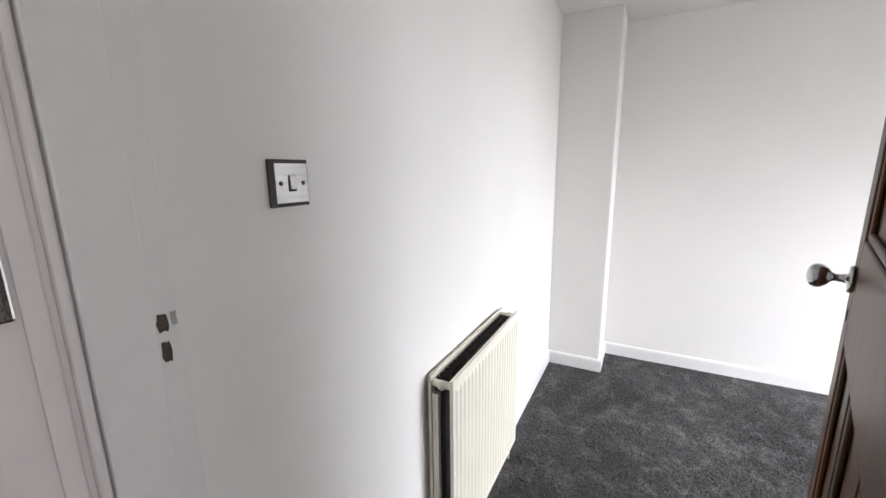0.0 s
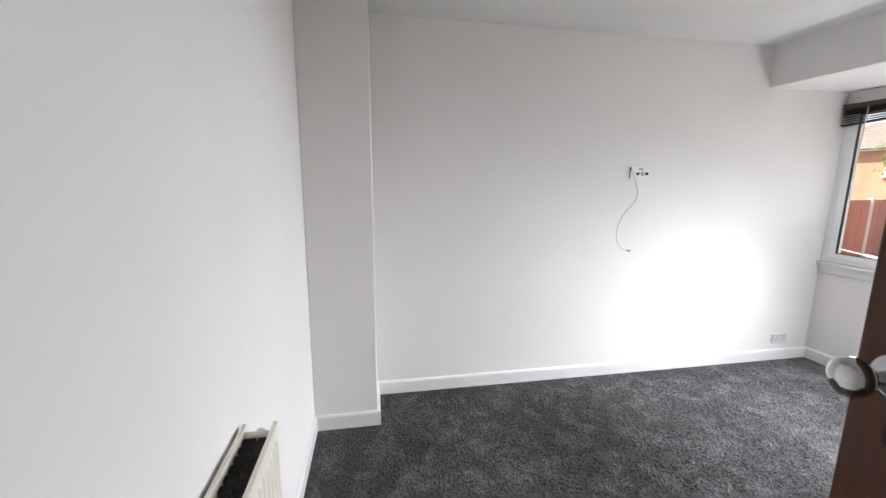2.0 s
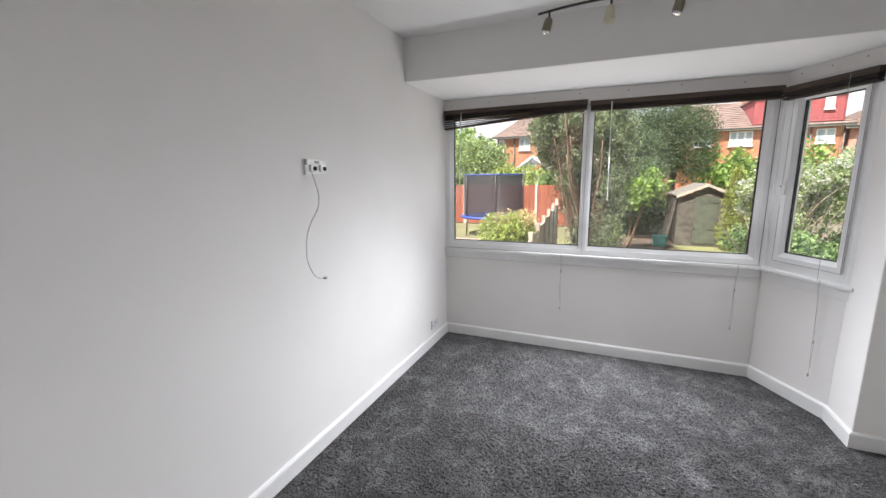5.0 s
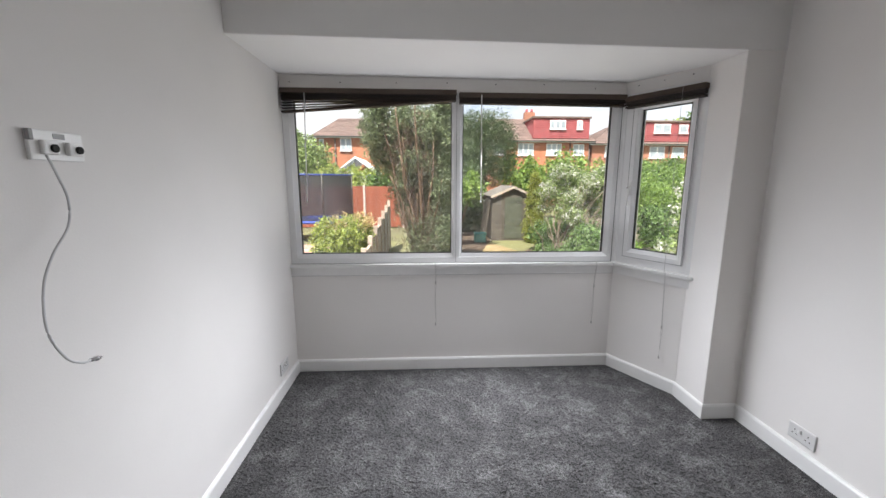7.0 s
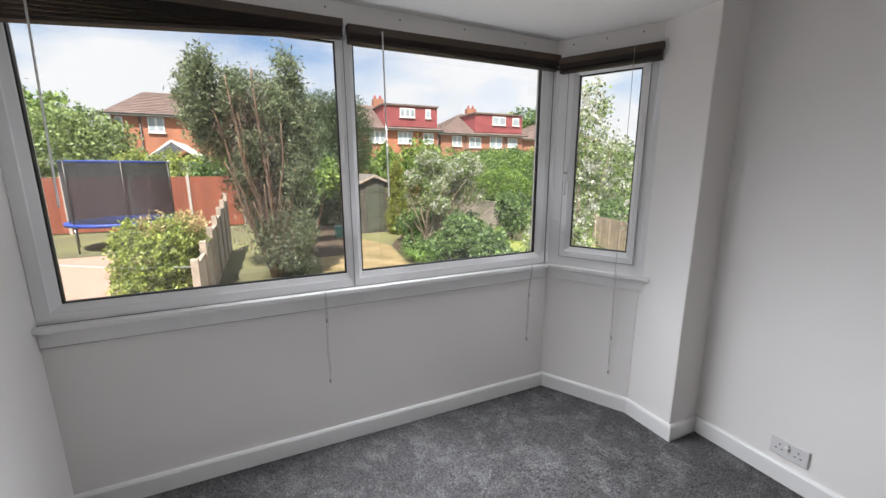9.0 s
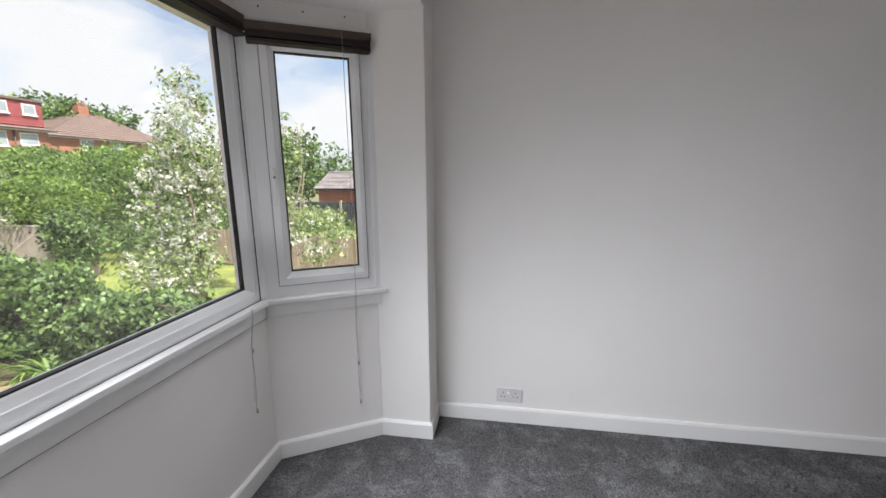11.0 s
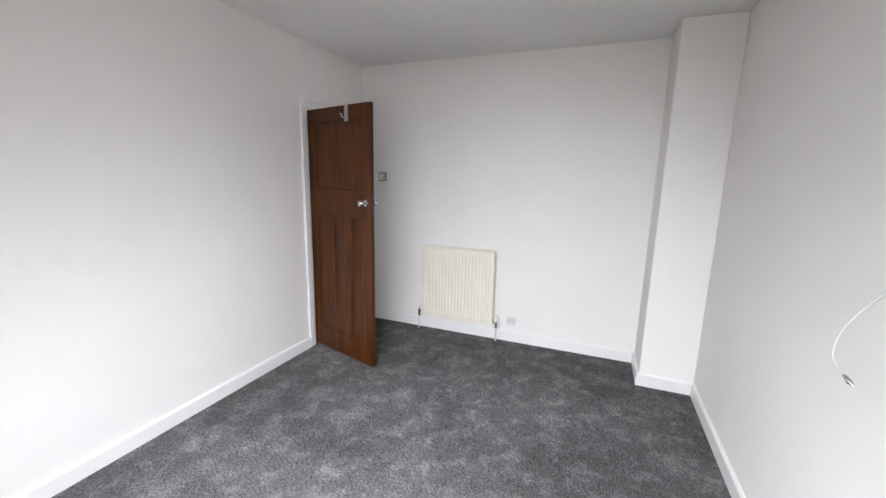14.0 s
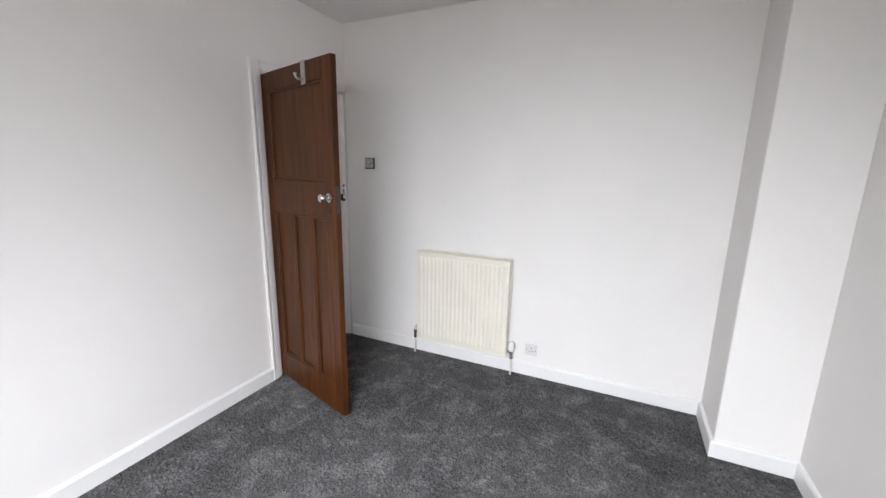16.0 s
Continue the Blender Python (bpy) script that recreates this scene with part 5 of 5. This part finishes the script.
lobes = [((8.1, -3.4, 1.0), (0.55, 0.7, 0.9)), ((8.0, -3.5, 1.9), (0.4, 0.5, 0.7)), ((8.1, -3.8, 2.7), (0.25, 0.3, 0.5)), ((8.0, -3.0, 0.1), (0.6, 0.6, 0.5)), ((7.9, -4.2, 1.5), (0.4, 0.4, 0.7))]
crown("crown", t, LEAF_PALE, lobes, 7500, 0.065, 45, clump=0.18)
crown("blossom", t, BLOSSOM, lobes, 7800, 0.058, 46, clump=0.075, label="cream blossom clusters")
t = thing("young_tree", (6.7, -3.9, GROUND), "thin young tree with sparse pale leaves", "tree")
stems(t, (6.7, -3.9, GROUND), [(6.6, -3.9, 2.6), (6.9, -3.6, 1.8), (6.4, -4.2, 1.5), (6.6, -3.5, 1.1), (6.3, -4.0, 2.2)], 0.025, PALEBARK, 47, bend=0.2)
lobes = [((6.7, -3.8, 0.9), (0.5, 0.5, 0.7)), ((6.5, -4.0, 1.8), (0.25, 0.25, 0.5)), ((6.6, -3.9, 2.5), (0.10, 0.10, 0.35)), ((6.2, -4.2, 0.4), (0.5, 0.5, 0.5))]
crown("crown", t, LEAF_PALE, lobes, 2000, 0.07, 48, clump=0.16)
crown("blossom", t, BLOSSOM, lobes, 800, 0.07, 49, clump=0.14, label="cream blossom clusters")


def fence_run(name, a, b, z0, z1, material, label, bay=1.85, boards=12, post=CONCRETE, post_up=0.06):
    """Posts and boarded panels from a to b."""
    a, b = Vector((*a, 0)), Vector((*b, 0))
    th = thing(name, ((a.x + b.x) / 2, (a.y + b.y) / 2, z0), label, "fence", kind="")
    bays = max(1, round((b - a).length / bay))
    ang = math.atan2((b - a).y, (b - a).x)
    for i in range(bays + 1):
        p = a.lerp(b, i / bays)
        part("post", a_box(-0.05, 0.05, -0.05, 0.05, z0, z1 + post_up, 0.008, Matrix.Translation(p) @ Matrix.Rotation(ang, 4, "Z")), post, th)
    step = (b - a).length / bays
    w = (step - 0.1) / boards
    for i in range(bays):
        m = Matrix.Translation(a.lerp(b, i / bays)) @ Matrix.Rotation(ang, 4, "Z")
        for k in range(boards):
            x = 0.05 + k * w
            part("board", a_box(x, x + w - 0.004, -0.012 + 0.008 * (k % 2), 0.008 + 0.008 * (k % 2), z0 + 0.05, z1, m=m), material, th)
    return th


fence_run("garden_fence", (20.0, 2.9), (20.0, 10.3), GROUND, 1.22, FENCERED, "red-brown boarded fence with concrete posts", boards=10)
fence_run("garden_fence", (20.0, 10.3), (7.8, 8.2), GROUND, 1.05, FENCERED, "red-brown boarded fence with pale posts", boards=8)
fence_run("garden_fence", (5.2, -5.4), (10.5, -6.6), GROUND, 0.12, surface("pinkish_fence_boards", (0.50, 0.375, 0.325), 0.85, vary=0.12, scale=5, fine=40, bump=0.3, per_piece=0.08), "pale pinkish wooden panel fence", boards=8, post=PALEWOOD)
fence_run("garden_fence", (4.5, -12.5), (13.0, -13.2), GROUND, 0.35, surface("dark_stained_fence", (0.045, 0.05, 0.065), 0.8, per_piece=0.15), "dark blue-grey stained fence", boards=8, post=PALEWOOD)
# stepped pale fence on the boundary with next door
low = thing("stepped_fence", (11.5, 3.1, GROUND), "pale weathered low fence rising in steps", "fence")
for i in range(7):
    x = 8.5 + i * 0.95
    top = 0.10 + i * 0.105
    part("post", a_box(x - 0.05, x + 0.05, 3.05, 3.15, GROUND, top + 0.12, 0.01), PALEWOOD, low)
    if i < 6:
        gap = (top - GROUND - 0.04) / 4
        for k in range(4):
            part("board", a_box(x + 0.05, x + 0.90, 3.085, 3.115, GROUND + 0.03 + k * gap, GROUND + 0.03 + (k + 1) * gap - 0.008, 0.005), CONCRETE, low)
        part("coping", a_box(x + 0.03, x + 0.92, 3.07, 3.13, top, top + 0.035, 0.006), PALEWOOD, low)

# next door on the left
t = thing("clipped_hedge", (9.5, 3.75, GROUND), "rounded clipped hedge with peach-tinted tips", "hedge")
crown("hedge_leaves", t, LEAF_YELLOW, [((9.5, 3.85, 0.05), (0.55, 0.52, 0.70)), ((9.5, 3.8, -0.4), (0.55, 0.60, 0.4)), ((9.9, 3.5, 0.22), (0.5, 0.42, 0.5)), ((9.4, 3.5, 0.2), (0.45, 0.3, 0.5))], 24000, 0.055, 51, clump=0.07)
crown("tips", t, LEAF_PEACH, [((9.6, 3.55, 0.62), (0.5, 0.55, 0.16)), ((9.8, 3.25, 0.5), (0.4, 0.22, 0.3))], 1300, 0.045, 52, clump=0.08, label="peach-coloured new tips")
tramp = thing("trampoline", (16.6, 5.9, GROUND), "round trampoline with a blue rim and a black safety net", "trampoline")
CX, CY, R = 16.6, 5.95, 1.24


def hoop(bm, r, z, thick, steps=40):
    ring = [(CX + r * math.cos(2 * math.pi * i / steps), CY + r * math.sin(2 * math.pi * i / steps), z) for i in range(steps + 1)]
    return tube(bm, ring, thick, 8)


part("rim_pad", lathe(bmesh.new(), [(R - 0.16, 0.0), (R + 0.12, 0.0), (R + 0.13, -0.03), (R + 0.11, -0.09), (R - 0.16, -0.02)], pose(CX, CY, 0.03), 40), BLUE, tramp, "blue padded rim")
part("mat", lathe(bmesh.new(), [(0.0, 0.0), (R - 0.15, 0.0), (R - 0.15, -0.01), (0.0, -0.01)], pose(CX, CY, 0.01), 40), NET, tramp, "black jumping mat")
part("top_hoop", hoop(bmesh.new(), R, 1.70, 0.018), BLUE, tramp, "blue padded top hoop")
m = bpy.data.materials.new("net_mesh")
m.use_nodes = True
nn, nl = m.node_tree.nodes, m.node_tree.links
tr, mx = nn.new("ShaderNodeBsdfTransparent"), nn.new("ShaderNodeMixShader")
mx.inputs["Fac"].default_value = 0.72
nn["Principled BSDF"].inputs["Base Color"].default_value = (0.025, 0.026, 0.032, 1)
nn["Principled BSDF"].inputs["Roughness"].default_value = 0.9
nl.new(tr.outputs["BSDF"], mx.inputs[1])
nl.new(nn["Principled BSDF"].outputs["BSDF"], mx.inputs[2])
nl.new(mx.outputs["Shader"], nn["Material Output"].inputs["Surface"])
bm = bmesh.new()
ra, rb = ([bm.verts.new((CX + R * math.cos(2 * math.pi * i / 40), CY + R * math.sin(2 * math.pi * i / 40), z)) for i in range(40)] for z in (0.03, 1.70))
for i in range(40):
    bm.faces.new((ra[i], ra[(i + 1) % 40], rb[(i + 1) % 40], rb[i]))
part("safety_net", bm, m, tramp, "fine black net")
for i in range(6):
    a = 2 * math.pi * (i + 0.3) / 6
    x, y = CX + (R + 0.06) * math.cos(a), CY + (R + 0.06) * math.sin(a)
    part("net_pole", tube(bmesh.new(), [(x, y, -0.1), (x, y, 1.72)], 0.018, 8), DARKMETAL, tramp)
    part("leg", tube(bmesh.new(), [(x, y, GROUND), (x, y, -0.02)], 0.025, 8), BRUSHED, tramp)
# washing line with a few cloths
lineth = thing("washing_line", (9.5, 5.4, GROUND), "sagging pale washing line", "washing line")
part("line", tube(bmesh.new(), smooth_line([(8.2, 7.9, 0.95), (9.0, 6.5, 0.35), (9.7, 5.2, 0.08), (9.4, 4.2, 0.0), (9.0, 3.15, 0.0)], 5), 0.008, 6), COAX, lineth)
for i, (a, b, mt, lab) in enumerate((((9.35, 5.95), (9.62, 5.40), surface("white_cloth", (0.72, 0.72, 0.74), 0.9), "white cloth hung on the washing line"), ((9.64, 5.36), (9.66, 5.02), surface("blue_cloth", (0.10, 0.12, 0.42), 0.9), "blue cloth hung on the washing line"))):
    cl = thing("hung_cloth", (a[0], a[1], 0.1), lab, "cloth", "washing")
    bm = bmesh.new()
    grid = []
    for u in range(9):
        col = []
        for v in range(6):
            p = Vector((*a, 0)).lerp(Vector((*b, 0)), u / 8)
            top = 0.22 - 0.13 * ((i * 8 + u) / 16)
            col.append(bm.verts.new((p.x + 0.03 * math.sin(u * 1.7 + v), p.y, top - 0.33 * v / 5)))
        grid.append(col)
    for u in range(8):
        for v in range(5):
            bm.faces.new((grid[u][v], grid[u + 1][v], grid[u + 1][v + 1], grid[u][v + 1]))
    bmesh.ops.solidify(bm, geom=bm.faces[:], thickness=0.006)
    part("fabric", bm, mt, cl)
store = thing("white_store", (25.0, 12.4, GROUND), "white flat-roofed garden store beyond the fence", "outbuilding")
part("wall", a_box(24, 26.5, 11.3, 14.5, GROUND, 1.72), GREENHOUSE, store)
part("roof", a_box(23.85, 26.6, 11.2, 14.6, 1.72, 1.95, 0.02), WHITEFRAME, store)

# ---------- houses ----------


def window_unit(parent, x, y0, y1, z0, z1, lights=2):
    w = part("window", a_box(x - 0.06, x + 0.05, y0, y1, z0, z1, 0.01), WHITEFRAME, parent)
    step = (y1 - y0) / lights
    for i in range(lights):
        part("pane", a_box(x - 0.068, x - 0.05, y0 + i * step + 0.07, y0 + (i + 1) * step - 0.07, z0 + 0.08, z1 - 0.08), HOUSEGLASS, w)
    part("sill", a_box(x - 0.12, x, y0 - 0.05, y1 + 0.05, z0 - 0.08, z0), WHITEFRAME, w)


def stepped_slope(bm, low_a, low_b, high_a, high_b, courses, lip=0.03):
    """A tiled slope in overlapping courses."""
    la, lb, ha, hb = (Vector(p) for p in (low_a, low_b, high_a, high_b))
    up = (lb - la).cross(ha - la).normalized()
    if up.z < 0:
        up = -up
    for i in range(courses):
        s, e = i / courses, (i + 1.15) / courses
        q = [la.lerp(ha, s) + up * lip, lb.lerp(hb, s) + up * lip, lb.lerp(hb, min(e, 1)), la.lerp(ha, min(e, 1))]
        r = [la.lerp(ha, s), lb.lerp(hb, s)]
        v = [bm.verts.new(p) for p in q]
        w = [bm.verts.new(p) for p in r]
        bm.faces.new(v)
        bm.faces.new((w[0], w[1], v[1], v[0]))
    return bm


def house(label, x, y0, y1, eaves, ridge, windows, ridge_y, brick, dormer=None, chimneys=(), deep=8.0, pipes=(), base=GROUND):
    """A brick house looking this way: walls, hipped tiled roof, windows, gutter, pipes, chimneys, flat-topped dormer."""
    th = thing("house", (x + deep / 2, (y0 + y1) / 2, base), label, "house")
    part("wall", a_box(x, x + deep, y0, y1, base, eaves, 0.02), brick, th)
    bm = bmesh.new()
    o = 0.35
    ra, rb = (x + deep / 2, ridge_y[0], ridge), (x + deep / 2, ridge_y[1], ridge)
    stepped_slope(bm, (x - o, y0 - o, eaves), (x - o, y1 + o, eaves), ra, rb, 14)
    stepped_slope(bm, (x + deep + o, y0 - o, eaves), (x + deep + o, y1 + o, eaves), ra, rb, 14)
    stepped_slope(bm, (x - o, y0 - o, eaves), (x + deep + o, y0 - o, eaves), ra, ra, 14)
    stepped_slope(bm, (x - o, y1 + o, eaves), (x + deep + o, y1 + o, eaves), rb, rb, 14)
    part("roof", bm, TILE, th, "brown tiled hipped roof")
    part("gutter", a_box(x - o - 0.08, x - o + 0.04, y0 - o, y1 + o, eaves - 0.05, eaves + 0.02), DARKMETAL, th, "dark gutter")
    part("fascia", a_box(x - o + 0.04, x - o + 0.07, y0 - o, y1 + o, eaves - 0.13, eaves + 0.01), WHITEFRAME, th, "white fascia board")
    for y in pipes:
        part("downpipe", tube(bmesh.new(), [(x - 0.08, y, base), (x - 0.08, y, eaves - 0.1)], 0.05, 8), DARKMETAL, th, "dark downpipe")
    for a, b, c, d, n in windows:
        window_unit(th, x, a, b, c, d, n)
    for y, z in chimneys:
        ch = part("chimney", a_box(x + deep / 2 - 0.35, x + deep / 2 + 0.35, y - 0.5, y + 0.5, ridge - 0.8, z, 0.02), BRICKDULL, th, "brick chimney stack")
        for k in (-0.25, 0.25):
            part("pot", lathe(bmesh.new(), [(0, 0), (0.13, 0), (0.11, 0.32), (0, 0.32)], pose(x + deep / 2, y + k, z), 10), REDTILE, ch)
    if dormer:
        a, b, top, wins = dormer
        dm = part("dormer", a_box(x - 0.05, x + deep / 2, a, b, eaves + 0.22, top, 0.02), REDTILE, th, "flat-topped dormer hung with red tiles")
        part("dormer_roof", a_box(x - 0.2, x + deep / 2, a - 0.12, b + 0.12, top, top + 0.16, 0.02), TILE, dm)
        n = 9
        for i in range(n):
            zz = eaves + 0.25 + (top - eaves - 0.3) * i / n
            part("tile_course", a_box(x - 0.09, x - 0.05, a, b, zz, zz + (top - eaves - 0.3) / n * 0.8), REDTILE, dm)
        for c0, c1, z0, z1, k in wins:
            window_unit(th, x - 0.09, c0, c1, z0, z1, k)
    return th


house("orange-brick house with a brown tiled hipped roof", 34.0, 4.2, 10.5, 5.0, 7.0, [(7.7, 8.6, 3.9, 4.85, 2), (9.9, 10.3, 3.5, 4.8, 1)], (4.9, 9.4), BRICK, pipes=(9.0,))
house("red-brick house with a red tile-hung dormer", 36.0, -12.95, -3.0, 4.95, 7.4, [(-7.85, -6.45, 3.75, 4.75, 3), (-10.35, -9.0, 3.75, 4.75, 3), (-12.4, -11.4, 3.75, 4.7, 2), (-5.4, -4.2, 3.75, 4.75, 2)], (-12.0, -3.5), BRICK,
      dormer=(-12.75, -7.75, 6.88, [(-10.6, -9.2, 5.98, 6.72, 3), (-12.1, -11.6, 5.98, 6.72, 1)]), chimneys=((-8.4, 8.0),), pipes=(-11.1, -12.85))
house("dull red-brick semi with a red dormer and chimney", 36.0, -22.3, -13.15, 4.75, 7.15, [(-15.3, -14.3, 3.65, 4.55, 2), (-17.4, -16.1, 3.55, 4.5, 2), (-19.8, -18.4, 3.55, 4.55, 2), (-21.6, -20.5, 3.65, 4.5, 1)], (-19.0, -17.2), BRICKDULL,
      dormer=(-22.1, -16.7, 6.62, [(-20.1, -18.6, 5.72, 6.48, 2), (-21.7, -20.9, 5.72, 6.44, 1)]), chimneys=((-18.4, 7.7),), pipes=(-20.2, -15.7))
house("red-brick house with a low brown hipped roof", 40.0, -37.0, -25.2, 4.85, 7.6, [(-28.7, -27.6, 3.8, 4.7, 2), (-32.0, -30.3, 3.8, 4.7, 2)], (-32.8, -31.4), BRICKDULL, chimneys=((-31.4, 8.2),))
con = thing("conservatory", (30.0, 6.5, GROUND), "white-framed glass conservatory on the back of a house", "conservatory")
part("wall", a_box(28.6, 33.9, 5.3, 7.7, GROUND, 2.0, 0.02), WHITEFRAME, con)
for y0, y1 in ((5.4, 6.45), (6.55, 7.6)):
    part("pane", a_box(28.57, 28.62, y0, y1, 0.6, 1.9, 0.004), HOUSEGLASS, con)
for s_ in (-1, 1):
    bm = bmesh.new()
    lo, hi = 6.5 + s_ * 1.32, 6.5
    v = [bm.verts.new(p) for p in ((28.4, lo, 2.0), (33.9, lo, 2.0), (33.9, hi, 3.0), (28.4, hi, 3.0))]
    bm.faces.new(v)
    bmesh.ops.solidify(bm, geom=bm.faces[:], thickness=0.05)
    part("roof", bm, HOUSEGLASS, con, "glazed sloping roof")
    part("barge_bar", tube(bmesh.new(), [(28.36, lo, 2.02), (28.36, hi, 3.04)], 0.07, 6), WHITEFRAME, con)
    for k in range(1, 5):
        x = 28.4 + 1.1 * k
        part("glazing_bar", tube(bmesh.new(), [(x, lo, 2.06), (x, hi, 3.06)], 0.04, 6), WHITEFRAME, con)
ROOFGREY = surface("pinkish_grey_roof_tiles", (0.31, 0.275, 0.275), 0.85, vary=0.2, scale=2, fine=20, bump=0.3)
garage = thing("garage", (10.5, -16.2, GROUND), "small red-brick garage with a pinkish grey gabled roof", "garage")
part("wall", a_box(9.55, 11.5, -17.8, -14.8, GROUND, 0.88, 0.01), BRICK, garage)
for x in (9.55, 11.4):
    bm = bmesh.new()
    v = [bm.verts.new((x + k, y, z)) for k in (0, 0.1) for y, z in ((-17.8, 0.88), (-14.8, 0.88), (-16.3, 1.52))]
    for f in ((0, 1, 2), (5, 4, 3), (0, 3, 4, 1), (1, 4, 5, 2), (2, 5, 3, 0)):
        bm.faces.new([v[i] for i in f])
    bmesh.ops.recalc_face_normals(bm, faces=bm.faces[:])
    part("gable", bm, BRICK, garage)
bm = stepped_slope(bmesh.new(), (9.4, -14.65, 0.83), (11.65, -14.65, 0.83), (9.4, -16.3, 1.55), (11.65, -16.3, 1.55), 12)
stepped_slope(bm, (9.4, -17.95, 0.83), (11.65, -17.95, 0.83), (9.4, -16.3, 1.55), (11.65, -16.3, 1.55), 12)
part("roof", bm, ROOFGREY, garage, "pinkish grey tiled roof")
part("ridge_tile", tube(bmesh.new(), [(9.38, -16.3, 1.55), (11.67, -16.3, 1.55)], 0.06, 8), ROOFGREY, garage)
part("gutter", a_box(9.5, 11.55, -14.66, -14.58, 0.77, 0.84, 0.01), DARKMETAL, garage, "dark gutter")
part("window", a_box(9.53, 9.56, -16.7, -15.9, -0.1, 0.5, 0.004), HOUSEGLASS, garage, "pale window in the gable")
house("distant row house with a pale roof", 30.0, 16.5, 24.0, 3.6, 5.6, [(17.5, 18.6, 2.0, 3.0, 2)], (18, 22), BRICKDULL)

# ---------- far greenery ----------


def bush(place, radii, material, count, size, seed, label, kind_name="bush"):
    th = thing(kind_name, (place[0], place[1], GROUND), label, "bush")
    x, y, z = place
    a, b, c = radii
    stems(th, (x, y, GROUND), [(x, y, z)], 0.08, BARK, seed, "trunk", 0.05)
    rnd = random.Random(seed)
    lobes = [((x, y, z), (a, b, c))]
    for _ in range(5):
        lobes.append(((x + rnd.uniform(-0.6, 0.6) * a, y + rnd.uniform(-0.8, 0.8) * b, z + rnd.uniform(-0.2, 0.6) * c), (a * 0.5, b * 0.45, c * 0.5)))
    crown("crown", th, material, lobes, count, size, seed + 100, clump=0.3 * max(0.6, size * 5))


bush((25, 9.5, 2.1), (2.0, 2.4, 2.2), LEAF_PALE, 9000, 0.16, 61, "full pale green garden tree", "garden_tree")
bush((27, 12.5, 2.6), (2.2, 2.4, 2.6), LEAF_GREEN, 7000, 0.22, 62, "large bright green garden tree", "garden_tree")
bush((23, 6.2, 1.2), (1.4, 1.8, 1.1), LEAF_YELLOW, 4000, 0.15, 63, "yellow-green bush behind the fence")
bush((22.5, 3.2, 1.1), (1.2, 1.6, 1.2), LEAF_MID, 4200, 0.15, 64, "green bush behind the fence")
bush((30, 15, 3.5), (3, 3.5, 3.2), LEAF_MID, 6000, 0.3, 65, "large broadleaf tree behind the gardens", "garden_tree")
bush((22.0, -3.2, 1.3), (1.4, 1.3, 1.5), LEAF_GREEN, 5000, 0.16, 66, "bright green bush behind the shed")
bush((24.0, -7.0, 1.4), (1.8, 2.4, 1.6), LEAF_GREEN, 6000, 0.18, 67, "bright green bushes at the garden's end")
bush((24.0, -12.0, 1.3), (2.0, 3.0, 1.5), LEAF_MID, 6500, 0.2, 68, "green bushes at the garden's end")
bush((20.0, -13.0, 1.1), (2.0, 2.8, 1.7), LEAF_GREEN, 6500, 0.18, 69, "bright green bushes along the gardens")
bush((19.0, -17.5, 1.0), (2.4, 3.0, 1.7), LEAF_MID, 6500, 0.2, 70, "green bushes along the gardens")
bush((46, -33, 6.0), (3.5, 4.0, 3.2), LEAF_MID, 6000, 0.4, 71, "large far tree beside the houses", "garden_tree")
bush((46, -26.5, 5.5), (2.5, 2.2, 2.6), LEAF_YELLOW, 3500, 0.35, 72, "far yellow-green tree between the roofs", "garden_tree")
bush((8.85, -14.1, 0.45), (0.42, 0.42, 0.62), LEAF_YELLOW, 4000, 0.10, 73, "round yellow-green garden conifer")
bush((10, -26, 1.6), (4.5, 3.0, 3.0), LEAF_MID, 9000, 0.3, 74, "dense dark trees beyond the garage", "garden_tree")
bush((18, -24, 1.6), (4.5, 3.0, 2.6), LEAF_MID, 7000, 0.3, 75, "dense trees beyond the gardens", "garden_tree")
bush((8.6, -8.5, -0.1), (1.6, 1.2, 0.6), LEAF_PALE, 3500, 0.12, 76, "pale overgrown bushes next door")
bush((6.2, -9.5, -0.1), (1.3, 1.2, 0.6), LEAF_YELLOW, 3000, 0.12, 77, "yellow-green overgrown bushes next door")
# dark foliage put in for the deep shade beside the shed
bush((18.6, 0.7, 0.0), (0.7, 1.5, 1.3), LEAF_CON2, 9000, 0.13, 91, "dark evergreen growth added for the shaded hollow beside the shed")
bush((12.4, -5.0, 0.05), (0.55, 0.45, 0.62), LEAF_IVY, 5000, 0.09, 92, "dark ivy growth over the end of the rendered wall")
bush((14.0, -5.6, 0.85), (1.5, 0.7, 0.62), LEAF_GREEN, 14000, 0.08, 93, "bright green hedge growth hanging over the rendered wall")
